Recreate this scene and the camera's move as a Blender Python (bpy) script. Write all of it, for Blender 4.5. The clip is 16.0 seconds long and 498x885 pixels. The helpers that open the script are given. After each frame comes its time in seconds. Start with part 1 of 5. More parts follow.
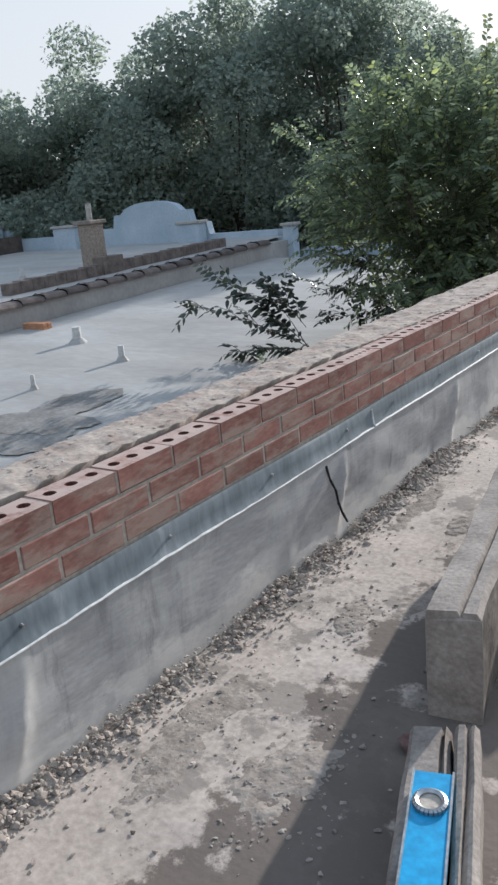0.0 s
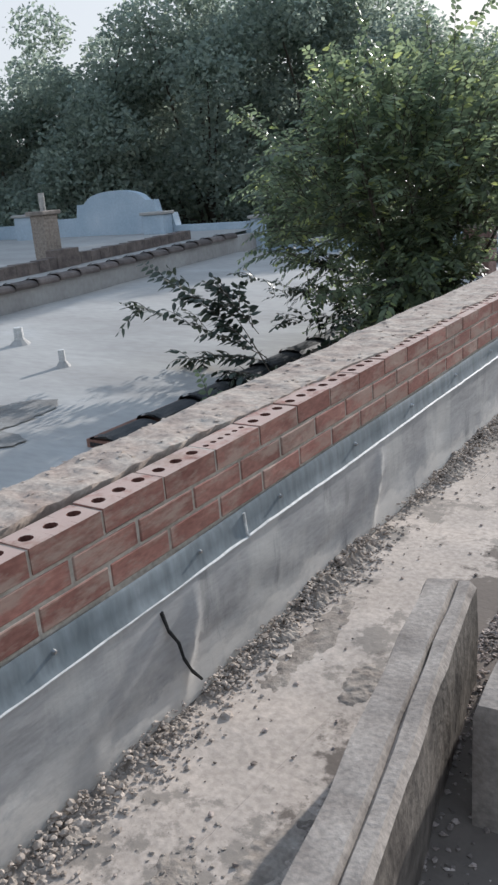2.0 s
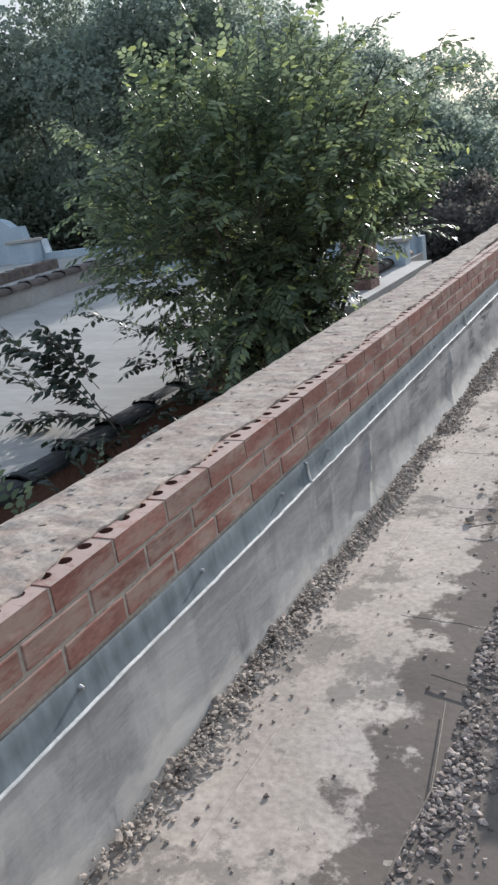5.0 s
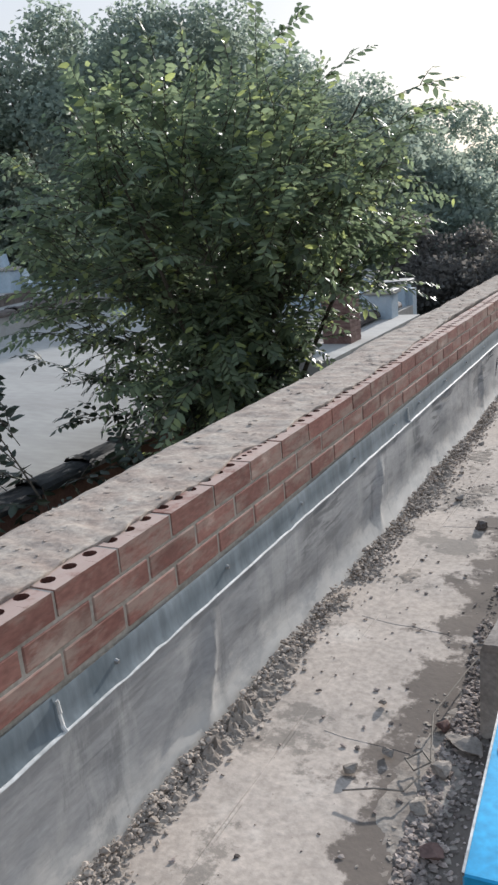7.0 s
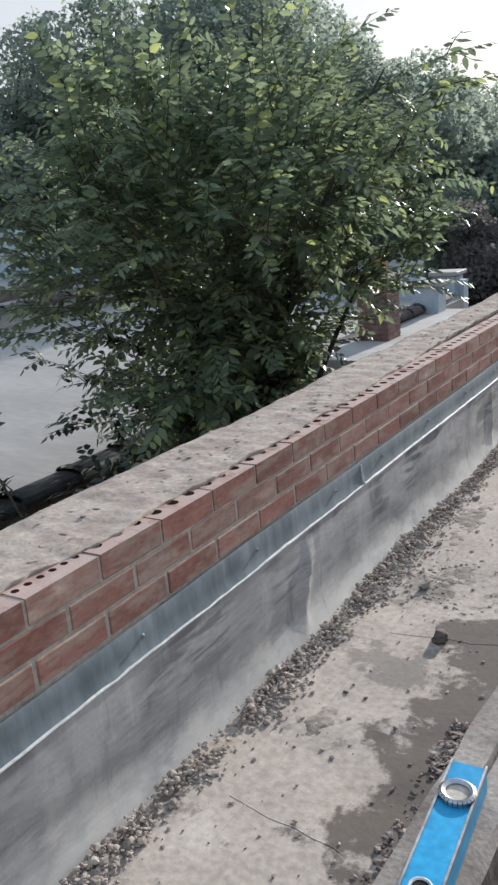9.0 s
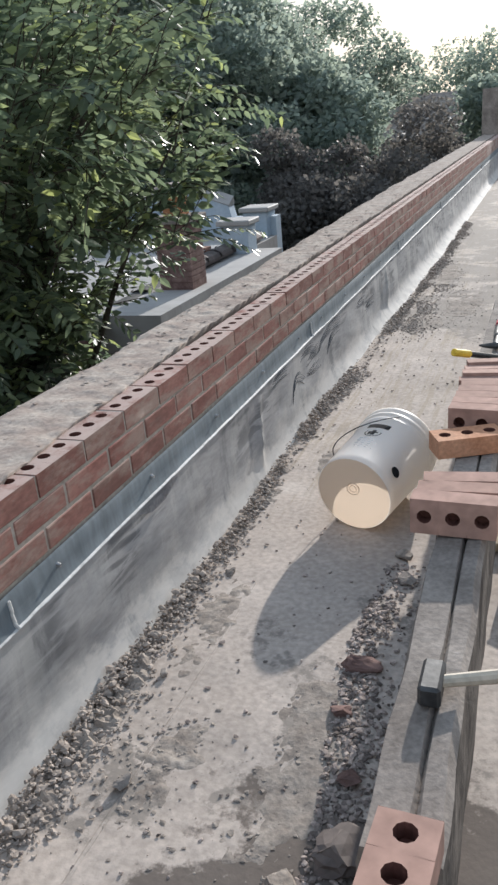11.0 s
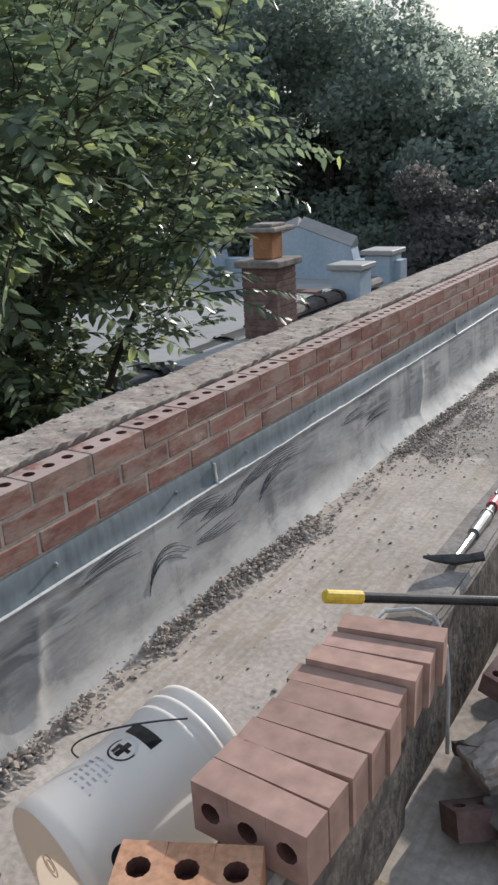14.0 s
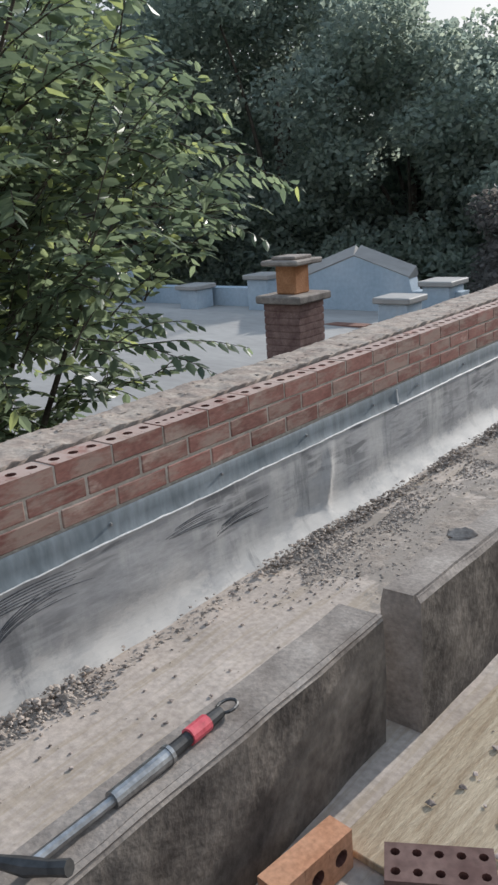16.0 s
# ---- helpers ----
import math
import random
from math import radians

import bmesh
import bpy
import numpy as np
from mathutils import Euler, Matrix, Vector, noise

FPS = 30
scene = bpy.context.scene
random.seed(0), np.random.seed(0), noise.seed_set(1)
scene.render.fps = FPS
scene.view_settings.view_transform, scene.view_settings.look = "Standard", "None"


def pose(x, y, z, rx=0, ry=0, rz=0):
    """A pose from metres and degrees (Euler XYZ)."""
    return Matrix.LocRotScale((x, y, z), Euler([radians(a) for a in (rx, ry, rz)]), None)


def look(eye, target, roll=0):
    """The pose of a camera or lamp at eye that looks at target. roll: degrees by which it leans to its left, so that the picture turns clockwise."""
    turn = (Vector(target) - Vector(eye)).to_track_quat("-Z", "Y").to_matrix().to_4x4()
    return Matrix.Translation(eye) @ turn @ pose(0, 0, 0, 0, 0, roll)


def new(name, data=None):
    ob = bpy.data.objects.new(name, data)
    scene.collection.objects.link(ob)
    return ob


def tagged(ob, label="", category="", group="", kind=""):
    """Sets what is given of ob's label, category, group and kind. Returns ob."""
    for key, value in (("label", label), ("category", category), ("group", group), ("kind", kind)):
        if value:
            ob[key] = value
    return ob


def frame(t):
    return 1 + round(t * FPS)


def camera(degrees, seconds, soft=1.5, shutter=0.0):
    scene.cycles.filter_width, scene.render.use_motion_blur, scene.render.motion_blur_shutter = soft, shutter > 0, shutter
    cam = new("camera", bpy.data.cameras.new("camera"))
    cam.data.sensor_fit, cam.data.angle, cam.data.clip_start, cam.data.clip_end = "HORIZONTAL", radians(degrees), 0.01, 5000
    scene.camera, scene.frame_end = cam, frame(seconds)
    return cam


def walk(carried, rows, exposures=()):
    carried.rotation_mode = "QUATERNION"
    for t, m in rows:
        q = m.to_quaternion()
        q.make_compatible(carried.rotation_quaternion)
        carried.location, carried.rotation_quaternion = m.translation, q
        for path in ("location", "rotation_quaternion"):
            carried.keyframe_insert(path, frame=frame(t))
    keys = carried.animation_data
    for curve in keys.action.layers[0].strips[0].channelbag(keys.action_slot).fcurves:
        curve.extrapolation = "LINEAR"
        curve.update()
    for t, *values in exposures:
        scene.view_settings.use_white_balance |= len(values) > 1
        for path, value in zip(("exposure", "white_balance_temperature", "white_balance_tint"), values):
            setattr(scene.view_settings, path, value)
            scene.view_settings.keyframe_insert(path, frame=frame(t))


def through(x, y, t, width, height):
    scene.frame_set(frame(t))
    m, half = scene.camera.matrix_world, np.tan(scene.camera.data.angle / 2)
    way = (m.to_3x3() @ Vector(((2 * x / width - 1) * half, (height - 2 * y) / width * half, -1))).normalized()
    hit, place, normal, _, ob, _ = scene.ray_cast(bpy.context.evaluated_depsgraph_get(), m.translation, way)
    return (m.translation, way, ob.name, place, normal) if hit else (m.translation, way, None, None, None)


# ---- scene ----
cam = camera(34.4, 16.0, 2.6)
PATH = [
    (0, (1.354, 0.895, 1.219), (0.236, 2.447, 0.635), -5.5),
    (0.5, (1.392, 1.101, 1.254), (0.259, 2.644, 0.673), -5.9),
    (1, (1.327, 1.332, 1.241), (0.154, 2.847, 0.668), -6.6),
    (1.5, (1.192, 1.711, 1.256), (0.034, 3.237, 0.682), -5.8),
    (2, (1.184, 1.918, 1.256), (0.109, 3.489, 0.642), -4.8),
    (2.5, (1.235, 2.224, 1.299), (0.158, 3.792, 0.681), -6.7),
    (3, (1.183, 2.505, 1.295), (0.105, 4.074, 0.68), -6.7),
    (3.5, (1.131, 2.827, 1.309), (0.174, 4.471, 0.69), -7.5),
    (4, (1.129, 3.1, 1.31), (0.189, 4.75, 0.683), -7.8),
    (4.5, (1.112, 3.384, 1.304), (0.103, 4.997, 0.688), -8.4),
    (5, (1.05, 3.736, 1.296), (0.134, 5.405, 0.684), -8.4),
    (5.2, (1.038, 3.849, 1.29), (0.151, 5.533, 0.675), -8.7),
    (7.3, (1.036, 5.113, 1.257), (0.122, 6.813, 0.735), -4.9),
    (7.5, (1.068, 5.197, 1.252), (0.145, 6.888, 0.714), -5.4),
    (8, (1.127, 5.484, 1.276), (0.102, 7.116, 0.739), -5.2),
    (8.2, (1.133, 5.602, 1.261), (0.091, 7.224, 0.73), -4.8),
    (10.3, (1.13, 6.829, 1.318), (0.122, 8.43, 0.668), -5.2),
    (10.5, (1.065, 7.027, 1.291), (0.217, 8.699, 0.591), -4.5),
    (11, (1.063, 7.23, 1.309), (0.383, 8.958, 0.568), -5.2),
    (11.5, (1.175, 7.546, 1.312), (0.472, 9.267, 0.575), -6.8),
    (12, (1.192, 7.865, 1.321), (0.428, 9.559, 0.582), -6.6),
    (12.5, (1.226, 8.184, 1.329), (0.503, 9.919, 0.645), -5.0),
    (13, (1.327, 8.415, 1.324), (0.387, 10.05, 0.657), -5.8),
    (13.5, (1.403, 8.585, 1.325), (0.424, 10.198, 0.662), -3.0),
    (14, (1.414, 8.87, 1.296), (0.391, 10.46, 0.644), -3.4),
    (14.5, (1.468, 9.11, 1.296), (0.463, 10.71, 0.641), -3.0),
    (15, (1.658, 9.388, 1.3), (0.512, 10.895, 0.658), -4.5),
    (15.5, (1.751, 9.735, 1.26), (0.521, 11.185, 0.64), -5.5),
    (16, (1.776, 10.112, 1.28), (0.54, 11.573, 0.696), -4.1),
]
walk(cam, [(t, look(eye, target, roll)) for t, eye, target, roll in PATH], [(0, 0.9, 6000, 10), (5.2, 0.9, 6050, 10), (8.2, 0.86, 6110, 10), (10.5, 0.88, 6110, 10), (12, 0.75, 6110, 10), (12.5, 0.66, 6110, 10), (14.5, 0.76, 6110, 10), (16, 0.82, 6110, 10)])

# ---- light ----
SUN_EL, SUN_AZ = 19.0, 4.0   # degrees above the horizon; degrees from +y towards +x
world = bpy.data.worlds.new("sky")
scene.world = world
world.use_nodes = True
wn = world.node_tree
sky = wn.nodes.new("ShaderNodeTexSky")
sky.sky_type = 'NISHITA'
sky.sun_disc = False
sky.sun_elevation = radians(SUN_EL)
sky.sun_rotation = radians(SUN_AZ)
sky.air_density, sky.dust_density, sky.ozone_density = 1.0, 3.0, 2.0
wn.links.new(sky.outputs[0], wn.nodes["Background"].inputs[0])
wn.nodes["Background"].inputs[1].default_value = 0.016
veil = wn.nodes.new("ShaderNodeBackground")   # smooth haze over the whole sky
coord, height, tone = wn.nodes.new("ShaderNodeTexCoord"), wn.nodes.new("ShaderNodeSeparateXYZ"), wn.nodes.new("ShaderNodeValToRGB")
wn.links.new(coord.outputs["Generated"], height.inputs[0])
wn.links.new(height.outputs[2], tone.inputs[0])
tone.color_ramp.elements[0].position, tone.color_ramp.elements[0].color = 0.2, (0.93, 0.92, 0.90, 1.0)   # pale haze low down
tone.color_ramp.elements[1].position, tone.color_ramp.elements[1].color = 0.75, (0.70, 0.87, 1.07, 1.0)   # bluer overhead
wn.links.new(tone.outputs[0], veil.inputs[0])
veil.inputs[1].default_value = 0.40
both = wn.nodes.new("ShaderNodeAddShader")
wn.links.new(wn.nodes["Background"].outputs[0], both.inputs[0])
wn.links.new(veil.outputs[0], both.inputs[1])
wn.links.new(both.outputs[0], wn.nodes["World Output"].inputs[0])
sun_data = bpy.data.lights.new("sun", 'SUN')
sun_data.energy, sun_data.angle, sun_data.color = 3.2, radians(0.8), (1.0, 0.93, 0.84)
sun = new("sun", sun_data)
sx, sy, sz = (math.sin(radians(SUN_AZ)) * math.cos(radians(SUN_EL)), math.cos(radians(SUN_AZ)) * math.cos(radians(SUN_EL)), math.sin(radians(SUN_EL)))
sun.matrix_world = look((sx * 60, sy * 60, sz * 60), (0, 0, 0))


# ---- materials ----
def rgb(c):
    return (*c, 1.0)


def surface(name, base, other, rough=0.85, scale=6.0, fine=60.0, bump=0.3, metal=0.0, third=None, island=False, obj=False, vary=0.25, depth=0.01, stretch=(1, 1, 1), spread=(0.35, 0.65)):
    """A noise-mixed material: base and other colour at a coarse scale, grain at a fine one, relief from both."""
    m = bpy.data.materials.new(name)
    m.use_nodes = True
    nt = m.node_tree
    n, l = nt.nodes, nt.links
    bsdf = n["Principled BSDF"]
    geo = n.new("ShaderNodeTexCoord")
    mp = n.new("ShaderNodeMapping")
    mp.inputs["Scale"].default_value = stretch
    src = geo.outputs["Object"]
    l.new(src, mp.inputs[0])
    a = n.new("ShaderNodeTexNoise")
    a.inputs["Scale"].default_value = scale
    a.inputs["Detail"].default_value = 6
    a.inputs["Roughness"].default_value = 0.62
    b = n.new("ShaderNodeTexNoise")
    b.inputs["Scale"].default_value = fine
    b.inputs["Detail"].default_value = 4
    if obj:
        info = n.new("ShaderNodeObjectInfo")
        add = n.new("ShaderNodeVectorMath")
        mul = n.new("ShaderNodeMath")
        mul.operation = 'MULTIPLY'
        mul.inputs[1].default_value = 37.0
        l.new(info.outputs["Random"], mul.inputs[0])
        l.new(mp.outputs[0], add.inputs[0])
        l.new(mul.outputs[0], add.inputs[1])
        vec = add.outputs[0]
    else:
        vec = mp.outputs[0]
    l.new(vec, a.inputs["Vector"])
    l.new(vec, b.inputs["Vector"])
    r = n.new("ShaderNodeValToRGB")
    r.color_ramp.elements[0].position, r.color_ramp.elements[1].position = spread
    r.color_ramp.elements[0].color, r.color_ramp.elements[1].color = rgb(base), rgb(other)
    if third:
        e = r.color_ramp.elements.new(min(0.98, spread[1] + 0.1))
        e.color = rgb(third)
    l.new(a.outputs[0], r.inputs[0])
    mix = n.new("ShaderNodeMix")
    mix.data_type, mix.blend_type = 'RGBA', 'OVERLAY'
    mix.inputs[0].default_value = 0.45
    l.new(r.outputs[0], mix.inputs[6])
    l.new(b.outputs[0], mix.inputs[7])
    out = mix.outputs[2]
    if island or obj:
        hsv = n.new("ShaderNodeHueSaturation")
        mr = n.new("ShaderNodeMapRange")
        mr.inputs[3].default_value, mr.inputs[4].default_value = 1 - vary, 1 + vary
        if island:
            g2 = n.new("ShaderNodeNewGeometry")
            l.new(g2.outputs["Random Per Island"], mr.inputs[0])
        else:
            l.new(info.outputs["Random"], mr.inputs[0])
        l.new(mr.outputs[0], hsv.inputs["Value"])
        l.new(out, hsv.inputs["Color"])
        out = hsv.outputs[0]
    l.new(out, bsdf.inputs["Base Color"])
    bsdf.inputs["Roughness"].default_value = rough
    bsdf.inputs["Metallic"].default_value = metal
    bsdf.inputs["Specular IOR Level"].default_value = 0.15 if rough > 0.8 else 0.4
    if bump:
        s = n.new("ShaderNodeMath")
        s.operation = 'MULTIPLY_ADD'
        s.inputs[1].default_value = 0.5
        l.new(a.outputs[0], s.inputs[2])
        l.new(b.outputs[0], s.inputs[0])
        bp = n.new("ShaderNodeBump")
        bp.inputs["Strength"].default_value = bump
        bp.inputs["Distance"].default_value = depth * 0.35
        l.new(s.outputs[0], bp.inputs["Height"])
        l.new(bp.outputs[0], bsdf.inputs["Normal"])
    return m


def foliage(name, dark, light, gloss=0.45, through=0.35, tip=None):
    m = bpy.data.materials.new(name)
    m.use_nodes = True
    nt = m.node_tree
    n, l = nt.nodes, nt.links
    bsdf = n["Principled BSDF"]
    g = n.new("ShaderNodeNewGeometry")
    r = n.new("ShaderNodeValToRGB")
    r.color_ramp.elements[0].color, r.color_ramp.elements[1].color = rgb(dark), rgb(light)
    r.color_ramp.elements[0].position, r.color_ramp.elements[1].position = 0.1, 0.86 if tip else 1.0
    if tip:
        r.color_ramp.elements.new(1.0).color = rgb(tip)
    l.new(g.outputs["Random Per Island"], r.inputs[0])
    l.new(r.outputs[0], bsdf.inputs["Base Color"])
    bsdf.inputs["Roughness"].default_value = gloss
    tr = n.new("ShaderNodeBsdfTranslucent")
    l.new(r.outputs[0], tr.inputs[0])
    mx = n.new("ShaderNodeMixShader")
    mx.inputs[0].default_value = through
    l.new(bsdf.outputs[0], mx.inputs[1])
    l.new(tr.outputs[0], mx.inputs[2])
    l.new(mx.outputs[0], n["Material Output"].inputs[0])
    return m


M = {
    "brick": surface("brick_red", (0.20, 0.088, 0.072), (0.285, 0.148, 0.12), 0.9, 6, 70, 0.35, third=(0.48, 0.36, 0.30), obj=True, vary=0.2, depth=0.004, stretch=(1, 0.6, 1.6), spread=(0.3, 0.6)),
    "brick_new": surface("brick_new", (0.345, 0.215, 0.17), (0.37, 0.235, 0.19), 0.85, 3, 25, 0.1, obj=True, vary=0.1, depth=0.003),
    "brick_orange": surface("brick_orange", (0.42, 0.20, 0.11), (0.52, 0.29, 0.18), 0.85, 6, 90, 0.2, depth=0.003),
    "brick_old": surface("brick_old", (0.115, 0.068, 0.06), (0.21, 0.14, 0.122), 0.9, 8, 60, 0.4, obj=True, vary=0.3, depth=0.006),
    # lining of the brick holes: a darker colour deepens their shade
    "hole": surface("brick_hole_shade", (0.11, 0.05, 0.04), (0.15, 0.07, 0.055), 0.95, 20, 90, 0.2),
    "mortar": surface("mortar_grey", (0.34, 0.30, 0.25), (0.48, 0.43, 0.37), 0.95, 9, 70, 0.8, depth=0.012),
    "mortar_top": surface("mortar_bed", (0.285, 0.225, 0.19), (0.40, 0.345, 0.295), 0.98, 11, 60, 0.6, third=(0.37, 0.265, 0.22), depth=0.02),
    "flashing": surface("painted_flashing", (0.115, 0.14, 0.155), (0.18, 0.205, 0.22), 0.6, 5, 40, 0.15, third=(0.28, 0.30, 0.31), stretch=(1, 1, 0.25)),
    "bead": surface("sealant_white", (0.42, 0.42, 0.41), (0.60, 0.59, 0.57), 0.7, 12, 60, 0.4),
    "cant": surface("silver_coating", (0.265, 0.26, 0.257), (0.405, 0.395, 0.385), 0.8, 7.0, 70, 0.4, third=(0.46, 0.445, 0.43), stretch=(1, 0.35, 1.3), depth=0.010, spread=(0.22, 0.72)),
    "floor": surface("roof_coating_dusty", (0.375, 0.318, 0.272), (0.465, 0.40, 0.348), 0.88, 2.2, 55, 0.4, third=(0.55, 0.49, 0.435), depth=0.02, spread=(0.3, 0.62)),
    "rubble": surface("rubble_grey", (0.275, 0.232, 0.198), (0.42, 0.36, 0.31), 0.95, 20, 90, 0.8, island=True, vary=0.22),
    "rubble_skin": surface("crumbled_mortar", (0.225, 0.19, 0.162), (0.35, 0.305, 0.262), 0.98, 18, 90, 1.0, third=(0.40, 0.36, 0.32), depth=0.01),
    "chip": surface("rubble_mixed", (0.19, 0.155, 0.14), (0.34, 0.285, 0.25), 0.95, 20, 90, 0.6, island=True, vary=0.6),
    "stone": surface("old_coping_stone", (0.185, 0.158, 0.138), (0.33, 0.29, 0.255), 0.95, 6, 90, 0.7, third=(0.40, 0.36, 0.325), depth=0.014, obj=True, vary=0.1),
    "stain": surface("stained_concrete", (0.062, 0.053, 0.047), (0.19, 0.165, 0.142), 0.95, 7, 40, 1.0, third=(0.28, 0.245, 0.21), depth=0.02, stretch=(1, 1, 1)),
    "plywood": surface("plywood_board", (0.33, 0.25, 0.165), (0.52, 0.43, 0.31), 0.85, 5, 50, 0.9, third=(0.58, 0.50, 0.39), stretch=(14, 1, 1), depth=0.02),
    "lumber": surface("sawn_lumber", (0.48, 0.35, 0.22), (0.57, 0.44, 0.30), 0.8, 4, 40, 0.3, stretch=(1, 6, 6)),
    "roof_white": surface("white_roof_coating", (0.285, 0.27, 0.255), (0.365, 0.35, 0.33), 0.7, 0.7, 9, 0.3, third=(0.40, 0.39, 0.375), stretch=(0.5, 1.4, 1), depth=0.02, spread=(0.3, 0.6)),
    "roof_dirt": surface("roof_ponding_dirt", (0.16, 0.15, 0.14), (0.27, 0.26, 0.245), 0.9, 2, 20, 0.3),
    "render_blue": surface("pale_blue_paint", (0.33, 0.41, 0.48), (0.42, 0.49, 0.55), 0.7, 1.2, 15, 0.3, third=(0.50, 0.55, 0.58)),
    "tile": surface("clay_coping_tile", (0.075, 0.06, 0.055), (0.16, 0.13, 0.115), 0.8, 4, 40, 0.5, obj=True, vary=0.3),
    "facade": surface("house_brick", (0.16, 0.085, 0.065), (0.26, 0.15, 0.115), 0.9, 2, 30, 0.4),
    "bucket": foliage("white_plastic", (0.86, 0.82, 0.77), (0.86, 0.82, 0.77), 0.4, 0.42),
    # tan tint of the white base adds the glow of sun through it
    "bucket_base": foliage("sun_tinted_plastic", (0.78, 0.65, 0.52), (0.78, 0.65, 0.52), 0.6, 0.3),
    "ink": surface("black_print", (0.015, 0.015, 0.016), (0.03, 0.03, 0.03), 0.95, 20, 80, 0),
    "ink_grey": surface("grey_print", (0.25, 0.25, 0.26), (0.33, 0.33, 0.34), 0.5, 20, 80, 0),
    "blue": surface("blue_enamel", (0.014, 0.25, 0.48), (0.022, 0.31, 0.56), 0.35, 6, 60, 0.06, metal=0.2),
    "steel": surface("worn_steel", (0.25, 0.25, 0.25), (0.42, 0.42, 0.42), 0.35, 10, 80, 0.1, metal=0.9),
    "iron": surface("black_iron", (0.035, 0.035, 0.036), (0.08, 0.08, 0.08), 0.5, 14, 80, 0.2, metal=0.5),
    "black_paint": surface("black_pole_paint", (0.012, 0.012, 0.013), (0.03, 0.03, 0.03), 0.25, 10, 80, 0.05),
    "yellow": surface("yellow_grip", (0.60, 0.40, 0.03), (0.70, 0.48, 0.06), 0.5, 10, 80, 0.1),
    "pink": surface("red_rubber", (0.50, 0.07, 0.09), (0.62, 0.12, 0.14), 0.5, 10, 80, 0.1),
    "handle_wood": surface("pale_ash_wood", (0.40, 0.345, 0.27), (0.50, 0.44, 0.35), 0.6, 5, 60, 0.2),
    "terracotta": surface("terracotta", (0.33, 0.15, 0.07), (0.45, 0.23, 0.12), 0.85, 5, 50, 0.3),
    "bark": surface("bark", (0.05, 0.042, 0.034), (0.12, 0.10, 0.08), 0.95, 5, 40, 0.9),
    "leaf_near": foliage("leaf_near", (0.115, 0.155, 0.10), (0.26, 0.32, 0.185), 0.36, 0.56, (0.42, 0.47, 0.17)),
    # far leaves paled beyond real foliage so the colour carries the haze
    "leaf_far_hazed": foliage("leaf_far_hazed", (0.25, 0.305, 0.265), (0.39, 0.44, 0.35), 0.8, 0.66),
    "stroke": surface("dark_brushed_coating", (0.075, 0.078, 0.083), (0.12, 0.122, 0.128), 0.95, 20, 80, 0),
    "tar": surface("black_tar", (0.022, 0.022, 0.024), (0.05, 0.048, 0.047), 0.7, 5, 40, 0.5),
    # darker copy of the leaf: shade and backlight put into its colour
    "leaf_shaded": foliage("leaf_shaded", (0.025, 0.036, 0.026), (0.05, 0.065, 0.04), 0.42, 0.2),
    "leaf_red": foliage("leaf_red", (0.13, 0.125, 0.115), (0.21, 0.19, 0.17), 0.6, 0.55),
    "ground": surface("ground_grass", (0.05, 0.06, 0.03), (0.11, 0.12, 0.06), 0.95, 0.2, 5, 0.4),
    "wire": surface("bare_wire", (0.12, 0.10, 0.08), (0.2, 0.17, 0.14), 0.6, 30, 90, 0),
    "glass": surface("dark_pane", (0.02, 0.025, 0.03), (0.04, 0.045, 0.05), 0.1, 3, 20, 0),
}


def lapped(m, colour, z0, z1):
    """A pale dusty coat brushed up from the floor with a ragged upper edge."""
    n, l = m.node_tree.nodes, m.node_tree.links
    bsdf = n["Principled BSDF"]
    old = bsdf.inputs["Base Color"].links[0].from_socket
    tc = n.new("ShaderNodeTexCoord")
    sep = n.new("ShaderNodeSeparateXYZ")
    l.new(tc.outputs["Object"], sep.inputs[0])
    no = n.new("ShaderNodeTexNoise")
    no.inputs["Scale"].default_value = 3.5
    no.inputs["Detail"].default_value = 7
    no.inputs["Roughness"].default_value = 0.65
    l.new(tc.outputs["Object"], no.inputs["Vector"])
    add = n.new("ShaderNodeMath")
    add.operation = 'MULTIPLY_ADD'
    add.inputs[1].default_value = -0.55
    l.new(no.outputs[0], add.inputs[0])
    l.new(sep.outputs[2], add.inputs[2])
    mr = n.new("ShaderNodeMapRange")
    mr.inputs[1].default_value, mr.inputs[2].default_value = z0 - 0.275, z1 - 0.275
    mr.inputs[3].default_value, mr.inputs[4].default_value = 0.40, 0.0
    l.new(add.outputs[0], mr.inputs[0])
    mx = n.new("ShaderNodeMix")
    mx.data_type = 'RGBA'
    l.new(mr.outputs[0], mx.inputs[0])
    l.new(old, mx.inputs[6])
    mx.inputs[7].default_value = rgb(colour)
    l.new(mx.outputs[2], bsdf.inputs["Base Color"])


